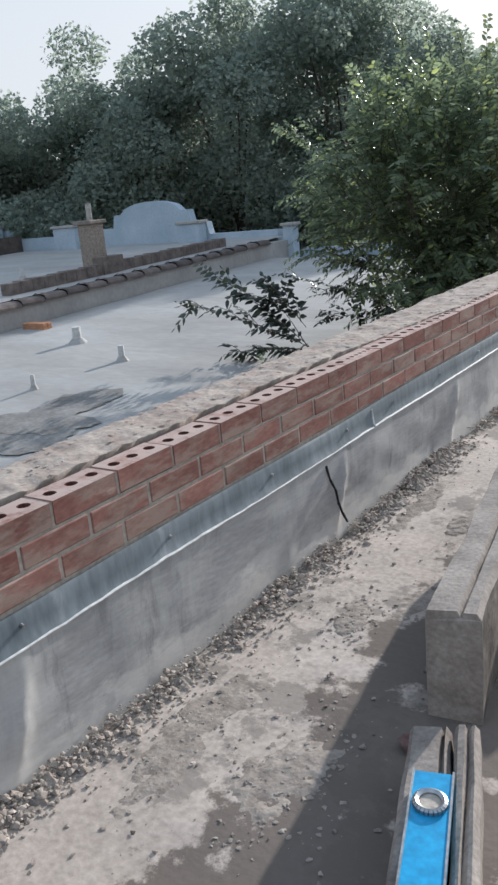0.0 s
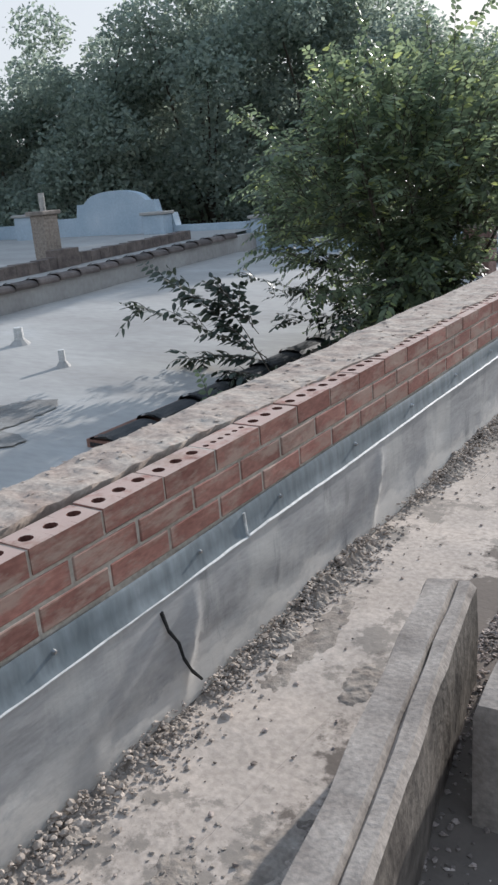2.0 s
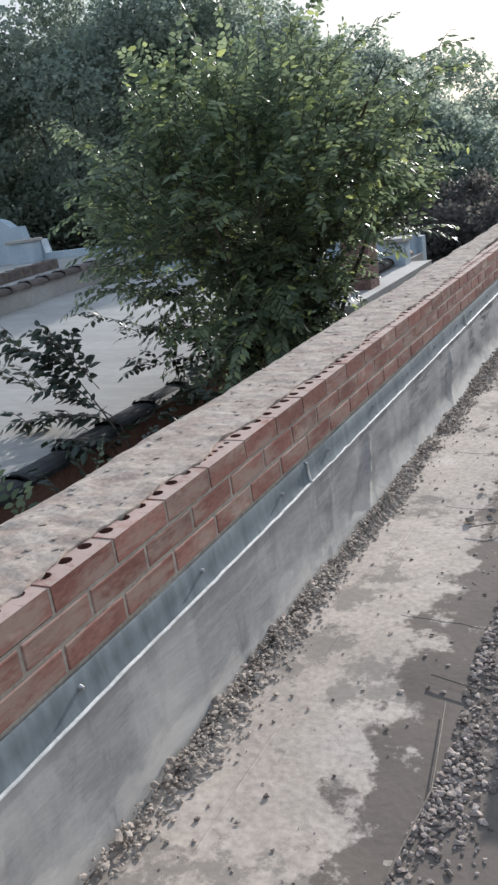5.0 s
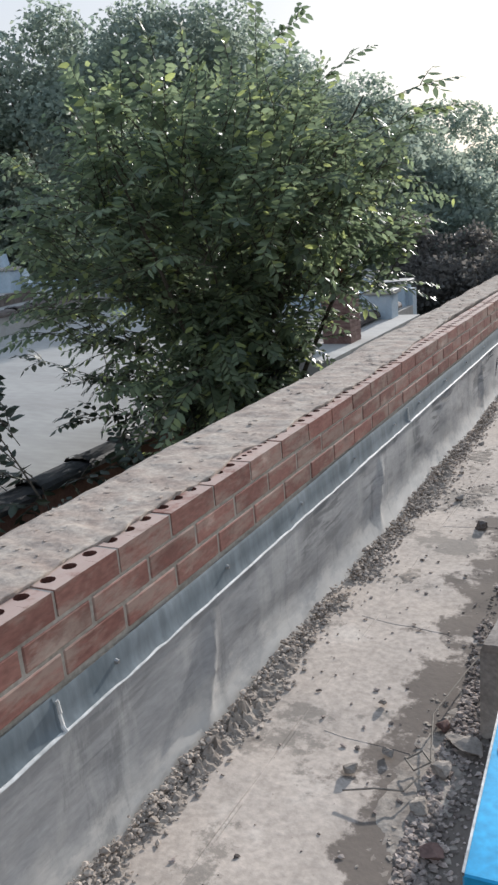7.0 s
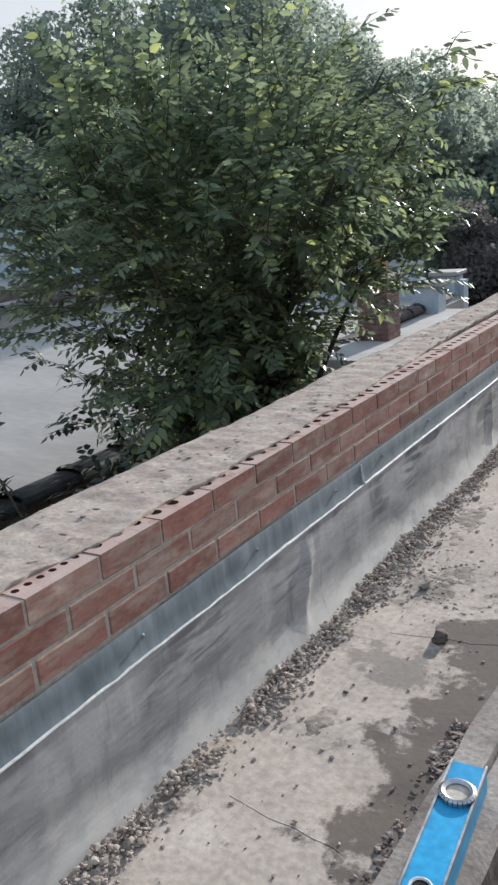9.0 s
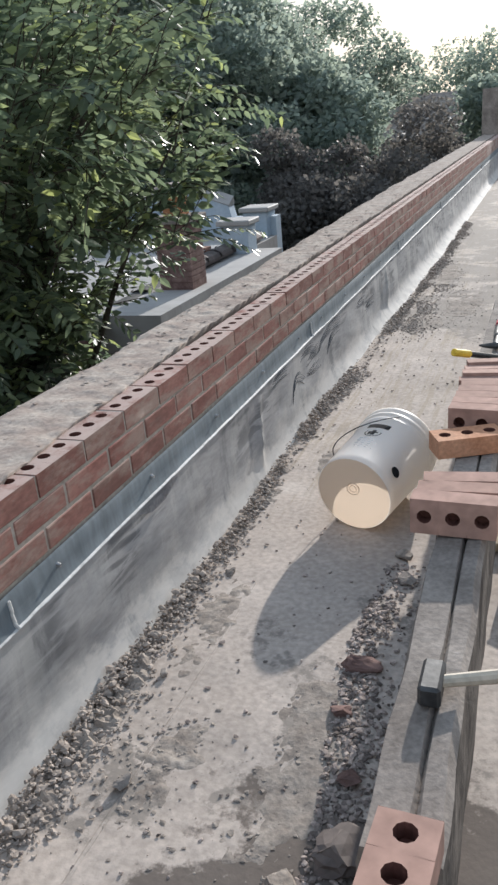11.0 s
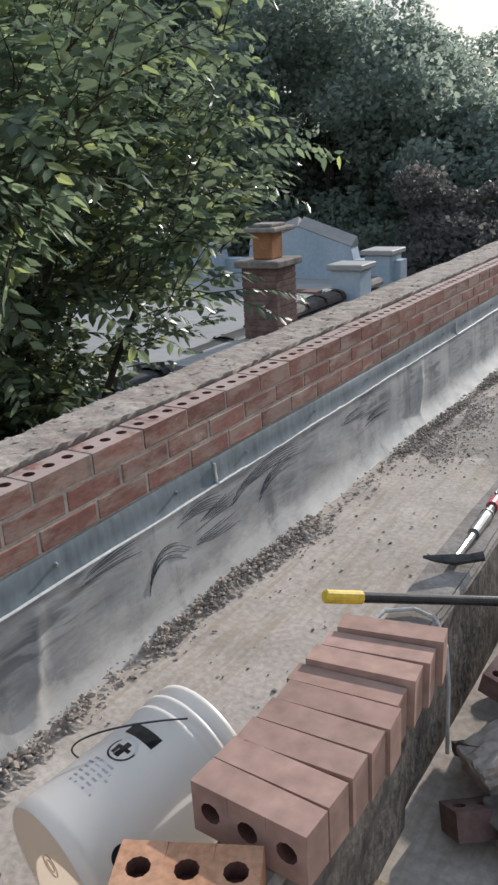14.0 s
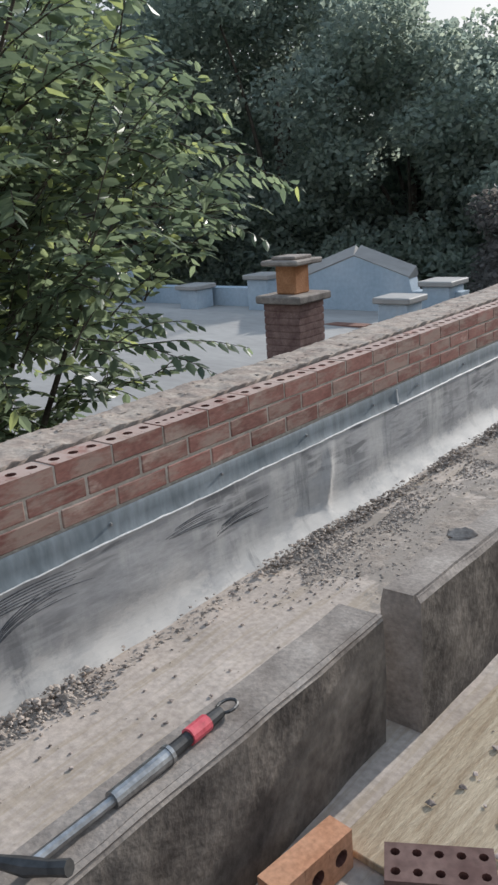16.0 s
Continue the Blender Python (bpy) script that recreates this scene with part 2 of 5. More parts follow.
def brushed(m, colour, y0, y1):
    """Dark slanting brush marks high on the coating, from y0 on."""
    n, l = m.node_tree.nodes, m.node_tree.links
    bsdf = n["Principled BSDF"]
    old = bsdf.inputs["Base Color"].links[0].from_socket
    tc = n.new("ShaderNodeTexCoord")
    mp = n.new("ShaderNodeMapping")
    mp.inputs["Rotation"].default_value = (radians(22), 0, 0)
    mp.inputs["Scale"].default_value = (1, 1.6, 13)
    l.new(tc.outputs["Object"], mp.inputs[0])
    no = n.new("ShaderNodeTexNoise")
    no.inputs["Scale"].default_value = 2.6
    no.inputs["Detail"].default_value = 5
    no.inputs["Distortion"].default_value = 0.6
    l.new(mp.outputs[0], no.inputs["Vector"])
    big = n.new("ShaderNodeTexNoise")
    big.inputs["Scale"].default_value = 3.2
    big.inputs["Detail"].default_value = 3
    l.new(tc.outputs["Object"], big.inputs["Vector"])
    sep = n.new("ShaderNodeSeparateXYZ")
    l.new(tc.outputs["Object"], sep.inputs[0])
    fac = None
    for src, a, b in ((no.outputs[0], 0.47, 0.58), (big.outputs[0], 0.44, 0.56), (sep.outputs[1], y0, y1), (sep.outputs[2], 0.08, 0.22)):
        mr = n.new("ShaderNodeMapRange")
        mr.inputs[1].default_value, mr.inputs[2].default_value = a, b
        l.new(src, mr.inputs[0])
        if fac is None:
            fac = mr.outputs[0]
        else:
            mu = n.new("ShaderNodeMath")
            mu.operation = 'MULTIPLY'
            l.new(fac, mu.inputs[0])
            l.new(mr.outputs[0], mu.inputs[1])
            fac = mu.outputs[0]
    mx = n.new("ShaderNodeMix")
    mx.data_type = 'RGBA'
    l.new(fac, mx.inputs[0])
    l.new(old, mx.inputs[6])
    mx.inputs[7].default_value = rgb(colour)
    l.new(mx.outputs[2], bsdf.inputs["Base Color"])


for key, amount in (("cant", 0.22), ("floor", 0.42), ("roof_white", 0.2), ("render_blue", 0.2)):
    for nd in M[key].node_tree.nodes:
        if nd.type == 'MIX':
            nd.inputs[0].default_value = amount
brushed(M["cant"], (0.17, 0.168, 0.168), 4.5, 7.5)
lapped(M["cant"], (0.70, 0.66, 0.60), 0.02, 0.13)


def coated(m, colour, scale, lo, hi, amount, where=(), stretch=(1, 1, 1), seed=0.0, rough=0.7, each=False):
    """A second coat or stain with ragged edges, where noise passes a threshold inside a stretch of the surface."""
    n, l = m.node_tree.nodes, m.node_tree.links
    bsdf = n["Principled BSDF"]
    old = bsdf.inputs["Base Color"].links[0].from_socket
    tc = n.new("ShaderNodeTexCoord")
    mp = n.new("ShaderNodeMapping")
    mp.inputs["Location"].default_value = (seed, seed * 0.7, seed * 1.3)
    mp.inputs["Scale"].default_value = stretch
    l.new(tc.outputs["Object"], mp.inputs[0])
    no = n.new("ShaderNodeTexNoise")
    no.inputs["Scale"].default_value = scale
    no.inputs["Detail"].default_value = 9
    no.inputs["Roughness"].default_value = rough
    vec = mp.outputs[0]
    if each:
        info, mul, add = n.new("ShaderNodeObjectInfo"), n.new("ShaderNodeMath"), n.new("ShaderNodeVectorMath")
        mul.operation = 'MULTIPLY'
        mul.inputs[1].default_value = 53.0
        l.new(info.outputs["Random"], mul.inputs[0])
        l.new(vec, add.inputs[0])
        l.new(mul.outputs[0], add.inputs[1])
        vec = add.outputs[0]
    l.new(vec, no.inputs["Vector"])
    sep = n.new("ShaderNodeSeparateXYZ")
    l.new(tc.outputs["Object"], sep.inputs[0])
    value = no.outputs[0]
    for axis, a, b, gain in where:
        mr = n.new("ShaderNodeMapRange")
        mr.inputs[1].default_value, mr.inputs[2].default_value = a, b
        mr.inputs[3].default_value, mr.inputs[4].default_value = -gain, 0.0
        l.new(sep.outputs[axis], mr.inputs[0])
        ad = n.new("ShaderNodeMath")
        l.new(value, ad.inputs[0])
        l.new(mr.outputs[0], ad.inputs[1])
        value = ad.outputs[0]
    mr = n.new("ShaderNodeMapRange")
    mr.inputs[1].default_value, mr.inputs[2].default_value = lo, hi
    mr.inputs[3].default_value, mr.inputs[4].default_value = 0.0, amount
    l.new(value, mr.inputs[0])
    mx = n.new("ShaderNodeMix")
    mx.data_type = 'RGBA'
    l.new(mr.outputs[0], mx.inputs[0])
    l.new(old, mx.inputs[6])
    mx.inputs[7].default_value = rgb(colour)
    l.new(mx.outputs[2], bsdf.inputs["Base Color"])


# old mortar smears, dirt by the blocks, trowel streaks and grey patches on the roof
coated(M["floor"], (0.215, 0.19, 0.165), 3.4, 0.545, 0.58, 0.75, ((1, 9.6, 9.0, 0.12),), seed=3.1)
coated(M["floor"], (0.125, 0.103, 0.088), 5.0, 0.36, 0.42, 0.9, ((0, 0.30, 0.55, 0.3), (1, 8.7, 8.3, 0.3)), seed=7.7)
coated(M["floor"], (0.33, 0.27, 0.195), 3.0, 0.50, 0.60, 0.55, ((1, 9.2, 9.8, 0.3),), (9, 0.6, 1), 1.3)
# ragged grey patches past y 11.6: shade put into the floor colour
coated(M["floor"], (0.23, 0.205, 0.18), 3.2, 0.44, 0.48, 0.75, ((1, 11.6, 12.3, 0.3),), seed=5.2)
# mortar wiped over brick faces
coated(M["brick"], (0.36, 0.29, 0.24), 9.0, 0.47, 0.58, 0.62, (), (1, 0.4, 1.4), 2.0, each=True)
coated(M["brick"], (0.13, 0.07, 0.058), 6.0, 0.54, 0.66, 0.5, (), (1, 0.8, 1.4), 4.0, each=True)
coated(M["brick"], (0.44, 0.345, 0.305), 12.0, 0.36, 0.5, 0.75, ((2, 0.0268, 0.0281, 0.5),), (1, 1, 1), 9.0, each=True)
# drips, scuffs and a ragged white brush line on the upstand
coated(M["cant"], (0.50, 0.485, 0.455), 3.0, 0.50, 0.60, 0.6, (), (1, 1.1, 0.35), 1.7)
coated(M["cant"], (0.17, 0.17, 0.17), 4.0, 0.57, 0.66, 0.55, (), (1, 2.2, 0.5), 8.4)
coated(M["cant"], (0.66, 0.62, 0.565), 7.0, 0.42, 0.50, 0.45, ((2, 0.20, 0.05, 0.34),), (1, 0.7, 1.2), 3.3)


# ---- builders ----
def mesh_of(name, bm, mat, smooth=False):
    me = bpy.data.meshes.new(name)
    bm.to_mesh(me)
    bm.free()
    for mt in (mat if isinstance(mat, (list, tuple)) else [mat]):
        me.materials.append(mt)
    if smooth:
        me.polygons.foreach_set("use_smooth", [True] * len(me.polygons))
    return me


def part(name, bm, mat, parent, label="", smooth=False):
    ob = new(name, mesh_of(name, bm, mat, smooth))
    if parent is not None:
        ob.parent = parent
    if label:
        tagged(ob, label)
    return ob


def box(bm, x0, x1, y0, y1, z0, z1, bevel=0.0, m=None):
    mat = Matrix.Translation(((x0 + x1) / 2, (y0 + y1) / 2, (z0 + z1) / 2)) @ Matrix.Diagonal((abs(x1 - x0), abs(y1 - y0), abs(z1 - z0), 1))
    vs = bmesh.ops.create_cube(bm, size=1.0, matrix=mat)["verts"]
    if bevel:
        es = list({e for v in vs for e in v.link_edges})
        res = bmesh.ops.bevel(bm, geom=es, offset=bevel, segments=1, affect='EDGES')
        vs = list({v for f in res["faces"] for v in f.verts} | {v for v in vs if v.is_valid})
    if m is not None:
        bmesh.ops.transform(bm, matrix=m, verts=[v for v in vs if v.is_valid])
    return vs


def tube(bm, a, b, r0, r1, seg=10, caps=True):
    a, b = Vector(a), Vector(b)
    q = (b - a).to_track_quat('Z', 'Y').to_matrix().to_4x4()
    m = Matrix.Translation((a + b) / 2) @ q
    return bmesh.ops.create_cone(bm, cap_ends=caps, segments=seg, radius1=r0, radius2=r1, depth=(b - a).length, matrix=m)["verts"]


def sheet(name, us, vs_, f, mat, parent=None, smooth=True):
    """A grid surface f(u, v) -> point."""
    pts = [f(u, v) for v in vs_ for u in us]
    w = len(us)
    faces = [(j * w + i, j * w + i + 1, (j + 1) * w + i + 1, (j + 1) * w + i) for j in range(len(vs_) - 1) for i in range(w - 1)]
    me = bpy.data.meshes.new(name)
    me.from_pydata(pts, [], faces)
    me.materials.append(mat)
    me.polygons.foreach_set("use_smooth", [smooth] * len(me.polygons))
    ob = new(name, me)
    if parent:
        ob.parent = parent
    return ob


def lin(a, b, n):
    return [a + (b - a) * i / (n - 1) for i in range(n)]


def nz(x, y, z=0.0, s=1.0):
    return noise.noise(Vector((x * s, y * s, z * s)))


def holed_box(bm, lx, ly, lz, holes, r, open_depth=0.03, seg=10):
    """A brick centred at the origin, lx across, ly long, lz high, with round holes through its top along y."""
    n = holes
    cell = ly / n
    hx, hz = lx / 2, lz / 2

    def v(x, y, z):
        return bm.verts.new((x, y, z))
    for k in range(n):
        cy = -ly / 2 + cell * (k + 0.5)
        ring, outer, low = [], [], []
        for s in range(seg):
            a = 2 * math.pi * s / seg
            ca, sa = math.cos(a), math.sin(a)
            ring.append(v(r * ca, cy + r * sa, hz))
            low.append(v(r * ca, cy + r * sa, hz - open_depth))
            t = min(hx / abs(ca) if abs(ca) > 1e-6 else 9, (cell / 2) / abs(sa) if abs(sa) > 1e-6 else 9)
            outer.append(v(t * ca, cy + t * sa, hz))
        for s in range(seg):
            e = (s + 1) % seg
            bm.faces.new((ring[s], outer[s], outer[e], ring[e]))
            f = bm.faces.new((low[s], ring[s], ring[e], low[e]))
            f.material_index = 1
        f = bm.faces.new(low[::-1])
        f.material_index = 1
        # corners of the cell
        for sx_ in (-1, 1):
            for sy_ in (-1, 1):
                c = v(sx_ * hx, cy + sy_ * cell / 2, hz)
                best = sorted(outer, key=lambda o: (o.co - c.co).length)[:2]
                bm.faces.new((c, best[0], best[1]))
    b = [v(x, y, z) for x in (-hx, hx) for y in (-ly / 2, ly / 2) for z in (-hz, hz)]
    for q in ((0, 1, 3, 2), (4, 6, 7, 5), (0, 4, 5, 1), (2, 3, 7, 6), (0, 2, 6, 4)):
        bm.faces.new([b[i] for i in q])
    bmesh.ops.recalc_face_normals(bm, faces=bm.faces[:])


def rock_mesh(pts, sizes, seed, name, mat, flat=0.5, fine=0):
    """Many small broken stones as one mesh; fine: rounder clods with more facets."""
    rng = np.random.default_rng(seed)
    if fine:
        ball = bmesh.new()
        bmesh.ops.create_icosphere(ball, subdivisions=fine, radius=1.0)
        base = np.array([v.co[:] for v in ball.verts])
        tris = np.array([[v.index for v in f.verts] for f in ball.faces])
        ball.free()
    else:
        g = 1.618
        base = np.array([[-1, g, 0], [1, g, 0], [-1, -g, 0], [1, -g, 0], [0, -1, g], [0, 1, g], [0, -1, -g], [0, 1, -g], [g, 0, -1], [g, 0, 1], [-g, 0, -1], [-g, 0, 1]], float)[[0, 1, 2, 3, 4, 5, 9, 11]] / 1.9
        tris = np.array([[5, 1, 0], [5, 0, 7], [5, 7, 4], [5, 4, 6], [5, 6, 1], [4, 7, 2], [4, 2, 3], [4, 3, 6], [1, 6, 3], [0, 2, 7], [0, 1, 3], [0, 3, 2]])
    n, k = len(pts), len(base)
    if fine:
        ax = rng.normal(0, 1, (n, 4, 3))
        wob = sum(np.sin(2.6 * (base[None] @ ax[:, q, :, None])[..., 0] + q) for q in range(4)) * 0.13
        v = base[None] * (1 + wob + rng.normal(0, 0.07, (n, k)))[..., None]
    else:
        v = base[None] * rng.uniform(0.6, 1.2, (n, k, 1)) + rng.normal(0, 0.14, (n, k, 3))
    v = v * (np.asarray(sizes)[:, None, None]) * np.stack([rng.uniform(.7, 1.25, n), rng.uniform(.7, 1.25, n), np.full(n, flat)], 1)[:, None]
    a = rng.uniform(0, 6.28, n)
    c, s = np.cos(a)[:, None], np.sin(a)[:, None]
    x, y = v[..., 0].copy(), v[..., 1].copy()
    v[..., 0], v[..., 1] = c * x - s * y, s * x + c * y
    v += np.asarray(pts)[:, None]
    f = (tris[None] + k * np.arange(n)[:, None, None]).reshape(-1, 3)
    me = bpy.data.meshes.new(name)
    me.from_pydata(v.reshape(-1, 3).tolist(), [], f.tolist())
    me.materials.append(mat)
    return me


def leaf_mesh(name, pts, size, seed, mat, droop=0.0, slim=0.62):
    """Many small pointed leaves, one folded diamond each, as one mesh."""
    rng = np.random.default_rng(seed)
    pts = np.asarray(pts, float)
    n = len(pts)
    d = rng.normal(0, 1, (n, 3))
    d[:, 2] = d[:, 2] * 0.6 - droop
    d /= np.linalg.norm(d, axis=1)[:, None]
    o = np.cross(d, rng.normal(0, 1, (n, 3)))
    o /= np.linalg.norm(o, axis=1)[:, None] + 1e-9
    ln = size * rng.uniform(0.6, 1.3, n)[:, None]
    wd = ln * slim * 0.5
    up = np.cross(d, o) * wd * 0.35
    v = np.stack([pts, pts + d * ln * 0.45 + o * wd + up, pts + d * ln, pts + d * ln * 0.45 - o * wd + up], 1).reshape(-1, 3)
    i = 4 * np.arange(n)[:, None]
    f = np.concatenate([i + np.array([[0, 1, 2]]), i + np.array([[0, 2, 3]])], 1).reshape(-1, 3)
    me = bpy.data.meshes.new(name)
    me.vertices.add(len(v))
    me.vertices.foreach_set("co", v.ravel())
    me.loops.add(len(f) * 3)
    me.loops.foreach_set("vertex_index", f.ravel().astype(np.int32))
    me.polygons.add(len(f))
    me.polygons.foreach_set("loop_start", np.arange(0, len(f) * 3, 3, dtype=np.int32))
    me.update(calc_edges=True)
    me.validate()
    me.materials.append(mat)
    return me


def spray_mesh(name, curves, size, seed, mat, gap=0.34, slim=0.52):
    """Leaves set alternately in two ranks along arching shoots, each shoot a curve of three points."""
    rng = np.random.default_rng(seed)
    P, D, O, L = [], [], [], []
    for p0, p1, p2 in curves:
        p0, p1, p2 = np.array(p0, float), np.array(p1, float), np.array(p2, float)
        ln = np.linalg.norm(p1 - p0) + np.linalg.norm(p2 - p1)
        m = max(4, int(ln / (size * gap)))
        t = np.linspace(0.12, 1.0, m)[:, None]
        pos = (1 - t) ** 2 * p0 + 2 * t * (1 - t) * p1 + t * t * p2
        tan = 2 * (1 - t) * (p1 - p0) + 2 * t * (p2 - p1)
        tan /= np.linalg.norm(tan, axis=1)[:, None] + 1e-9
        up = np.array([rng.normal(0, 0.35), rng.normal(0, 0.35), 1.0])
        sd = np.cross(tan, up)
        sd /= np.linalg.norm(sd, axis=1)[:, None] + 1e-9
        sg = np.where(np.arange(m) % 2, 1.0, -1.0)[:, None]
        d = tan * 0.55 + sd * sg * 0.8 + rng.normal(0, 0.16, (m, 3)) + np.array([0, 0, -0.22])
        d /= np.linalg.norm(d, axis=1)[:, None]
        o = np.cross(np.cross(tan, sd * sg), d) * sg + rng.normal(0, 0.22, (m, 3))
        o -= (o * d).sum(1)[:, None] * d
        o /= np.linalg.norm(o, axis=1)[:, None] + 1e-9
        P.append(pos)
        D.append(d)
        O.append(o)
        L.append(size * rng.uniform(0.75, 1.15, (m, 1)) * (1.0 - 0.45 * np.abs(t - 0.45)))
    P, D, O, L = (np.concatenate(a) for a in (P, D, O, L))
    wd = L * slim * 0.5
    up = np.cross(D, O) * wd * 0.3
    sag = np.array([0, 0, -1.0]) * L * 0.12
    v = np.stack([P, P + D * L * 0.28 + O * wd * 0.9 + up, P + D * L * 0.65 + O * wd * 0.75 + up, P + D * L + sag, P + D * L * 0.65 - O * wd * 0.75 + up, P + D * L * 0.28 - O * wd * 0.9 + up], 1).reshape(-1, 3)
    i = 6 * np.arange(len(P))[:, None]
    f = np.concatenate([i + np.array([[0, 1, 2]]), i + np.array([[0, 2, 3]]), i + np.array([[0, 3, 4]]), i + np.array([[0, 4, 5]])], 1).reshape(-1, 3)
    me = bpy.data.meshes.new(name)
    me.from_pydata(v.tolist(), [], f.tolist())
    me.materials.append(mat)
    return me


def twig_mesh(name, curves, r, mat):
    """Thin three-sided twigs along the shoots."""
    V, F = [], []
    for p0, p1, p2 in curves:
        p0, p1, p2 = Vector(p0), Vector(p1), Vector(p2)
        k = len(V)
        for i in range(5):
            t = i / 4
            p = p0.lerp(p1, t).lerp(p1.lerp(p2, t), t)
            tn = (p1 - p0).lerp(p2 - p1, t)
            a = tn.orthogonal().normalized()
            b = tn.cross(a).normalized()
            q = r * (1 - 0.75 * t)
            V += [tuple(p + (a * math.cos(g) + b * math.sin(g)) * q) for g in (0, 2.1, 4.2)]
        for i in range(4):
            for j in range(3):
                F.append((k + i * 3 + j, k + i * 3 + (j + 1) % 3, k + i * 3 + 3 + (j + 1) % 3, k + i * 3 + 3 + j))
    me = bpy.data.meshes.new(name)
    me.from_pydata(V, [], F)
    me.materials.append(mat)
    return me


def shoot_tree(name, label, base, stems, curves, leaf, mat, seed, trunk):
    """A tree of arching leafy shoots: limbs along the stems, twigs and two-ranked leaves along the curves."""
    root = tagged(new(name), label, "tree")
    root.location = base
    b = Vector(base)
    rel = [[tuple(Vector(p) - b) for p in c] for c in curves]
    ob = new("crown", spray_mesh("crown", rel, leaf, seed, mat))
    ob.parent = root
    ob = new("twig_tangle", twig_mesh("twig_tangle", rel, 0.006, M["bark"]))
    ob.parent = root
    ob["kind"] = "stuff"
    bm = bmesh.new()
    limb_tree(bm, base, [tuple(tuple(Vector(p) - b) for p in st) for st in stems], trunk, seed)
    part("trunk", bm, M["bark"], root)
    return root


def limb_tree(bm, base, tips, r0, seed, seg=7):
    """A trunk from base with limbs bending out to the tips."""
    rng = random.Random(seed)
    base = Vector(base)
    for k, (start, tip) in enumerate(tips):
        p0 = Vector(start)
        p3 = Vector(tip)
        mid = (p0 + p3) / 2 + Vector((rng.uniform(-.15, .15), rng.uniform(-.15, .15), 0.18 * (p3 - p0).length))
        r = r0 * (1.0 if not k else 0.32 if k < 11 else 0.2)
        last = p0
        for i in range(1, seg + 1):
            t = i / seg
            p = p0.lerp(mid, t).lerp(mid.lerp(p3, t), t)
            tube(bm, last, p, r * (1 - (i - 1) / seg * 0.85), r * (1 - i / seg * 0.85), 6, False)
            last = p


def tree(name, label, base, centre, radii, n, leaf, mat, seed, trunk=0.18, clumps=26, hole=0.35, lump=(0.22, 0.42)):
    """A tapered trunk with limbs and a crown of leaves gathered in clumps of uneven size."""
    rng = np.random.default_rng(seed)
    root = tagged(new(name), label, "tree")
    root.location = base
    c = np.array(centre, float)
    r = np.array(radii, float)
    ctr, siz = [], []
    for k in range(clumps):
        d = rng.normal(0, 1, 3)
        d /= np.linalg.norm(d)
        ctr.append(c + d * r * rng.uniform(hole, 0.92))
        siz.append(rng.uniform(*lump) * r.mean())
    pts = []
    w = np.array(siz) ** 2
    for ck, sk, m in zip(ctr, siz, (n * w / w.sum()).astype(int)):
        d = rng.normal(0, 1, (m, 3))
        d /= np.linalg.norm(d, axis=1)[:, None]
        pts.append(ck + d * (sk * rng.uniform(0.25, 1.0, m) ** 0.6)[:, None] * np.array([1, 1, 0.75]))
    pts = np.concatenate(pts)
    pts = pts - np.array(base)
    crown = new("crown", leaf_mesh("crown", pts, leaf, seed + 1, mat, 0.25))
    crown.parent = root
    bm = bmesh.new()
    top = Vector(c) - Vector(base)
    tips = [((0, 0, 0), tuple(top + Vector((0, 0, r[2] * 0.3))))]
    for k in range(min(10, clumps)):
        t = rng.uniform(0.45, 0.8)
        tips.append((tuple(top * t), tuple(Vector(ctr[k]) - Vector(base))))
    limb_tree(bm, base, tips, trunk, seed)
    part("trunk", bm, M["bark"], root)
    return root


# ---- roof strip and parapet ----
WY0, WY1 = -1.0, 27.0
TOP = 0.61


def floor_z(x, y):
    return 0.012 * nz(x, y, 0, 1.3) + 0.005 * nz(x, y, 3, 6) - 0.006


floor = sheet("floor", lin(0.02, 2.2, 70), lin(WY0, 14.5, 420), lambda x, y: (x, y, floor_z(x, y)), M["floor"])
tagged(floor, "dusty grey-tan coated flat roof with worn patches", "floor", kind="structure")
bm = bmesh.new()
box(bm, 0.02, 2.2, 14.5, WY1, -0.3, -0.006)
box(bm, 2.2, 7.0, WY0, WY1, -0.3, -0.006)
tagged(part("floor_beyond", bm, M["floor"], None), "dusty coated flat roof running on", "floor", kind="structure")
bm = bmesh.new()
box(bm, -0.34, -0.0035, WY0, WY1, -7.0, TOP - 0.06)
wall = tagged(part("wall_west", bm, M["mortar"], None), "brick parapet with open mortar joints along the roof edge", "parapet", kind="structure")


def bed_f(u, v):
    edge = 0.34 + 0.66 * min(1, max(0, abs(v - 6.6) - 2.0) / 1.2)
    x0 = -0.016 - 0.102 * edge + (0.03 if edge < 0.6 else 0.012) * nz(v, 1.7, 0, 5) + 0.008 * nz(v, 4, 0, 19)
    x1 = -0.36 - 0.07 * min(1, max(0, (v - 11) / 5)) + 0.03 * nz(v, 9.1, 0, 2.5) + 0.012 * nz(v, 2, 0, 11)
    x = x0 + (x1 - x0) * u
    side = min(1, u * 500, (1 - u) * 5)
    z = TOP - 0.016 + side * (0.018 + 0.006 * nz(x, v, 0, 10) + 0.005 * nz(x, v, 5, 23) + 0.004 * nz(x, v, 9, 47) + (0.003 if edge > 0.6 else 0.004))
    if u == 0:
        z = TOP - 0.055
        x -= 0.035
    if u >= 0.999:
        z = TOP - 0.12
    return (x, v, z)


bed = sheet("mortar_bed", [0, .002, .03, .08, .16, .25, .34, .43, .52, .61, .7, .79, .87, .94, .985, 1.0], lin(WY0, WY1, 2200), bed_f, M["mortar_top"], None)
tagged(bed, "rough broken mortar bed along the top of the parapet", "mortar bed", kind="structure")

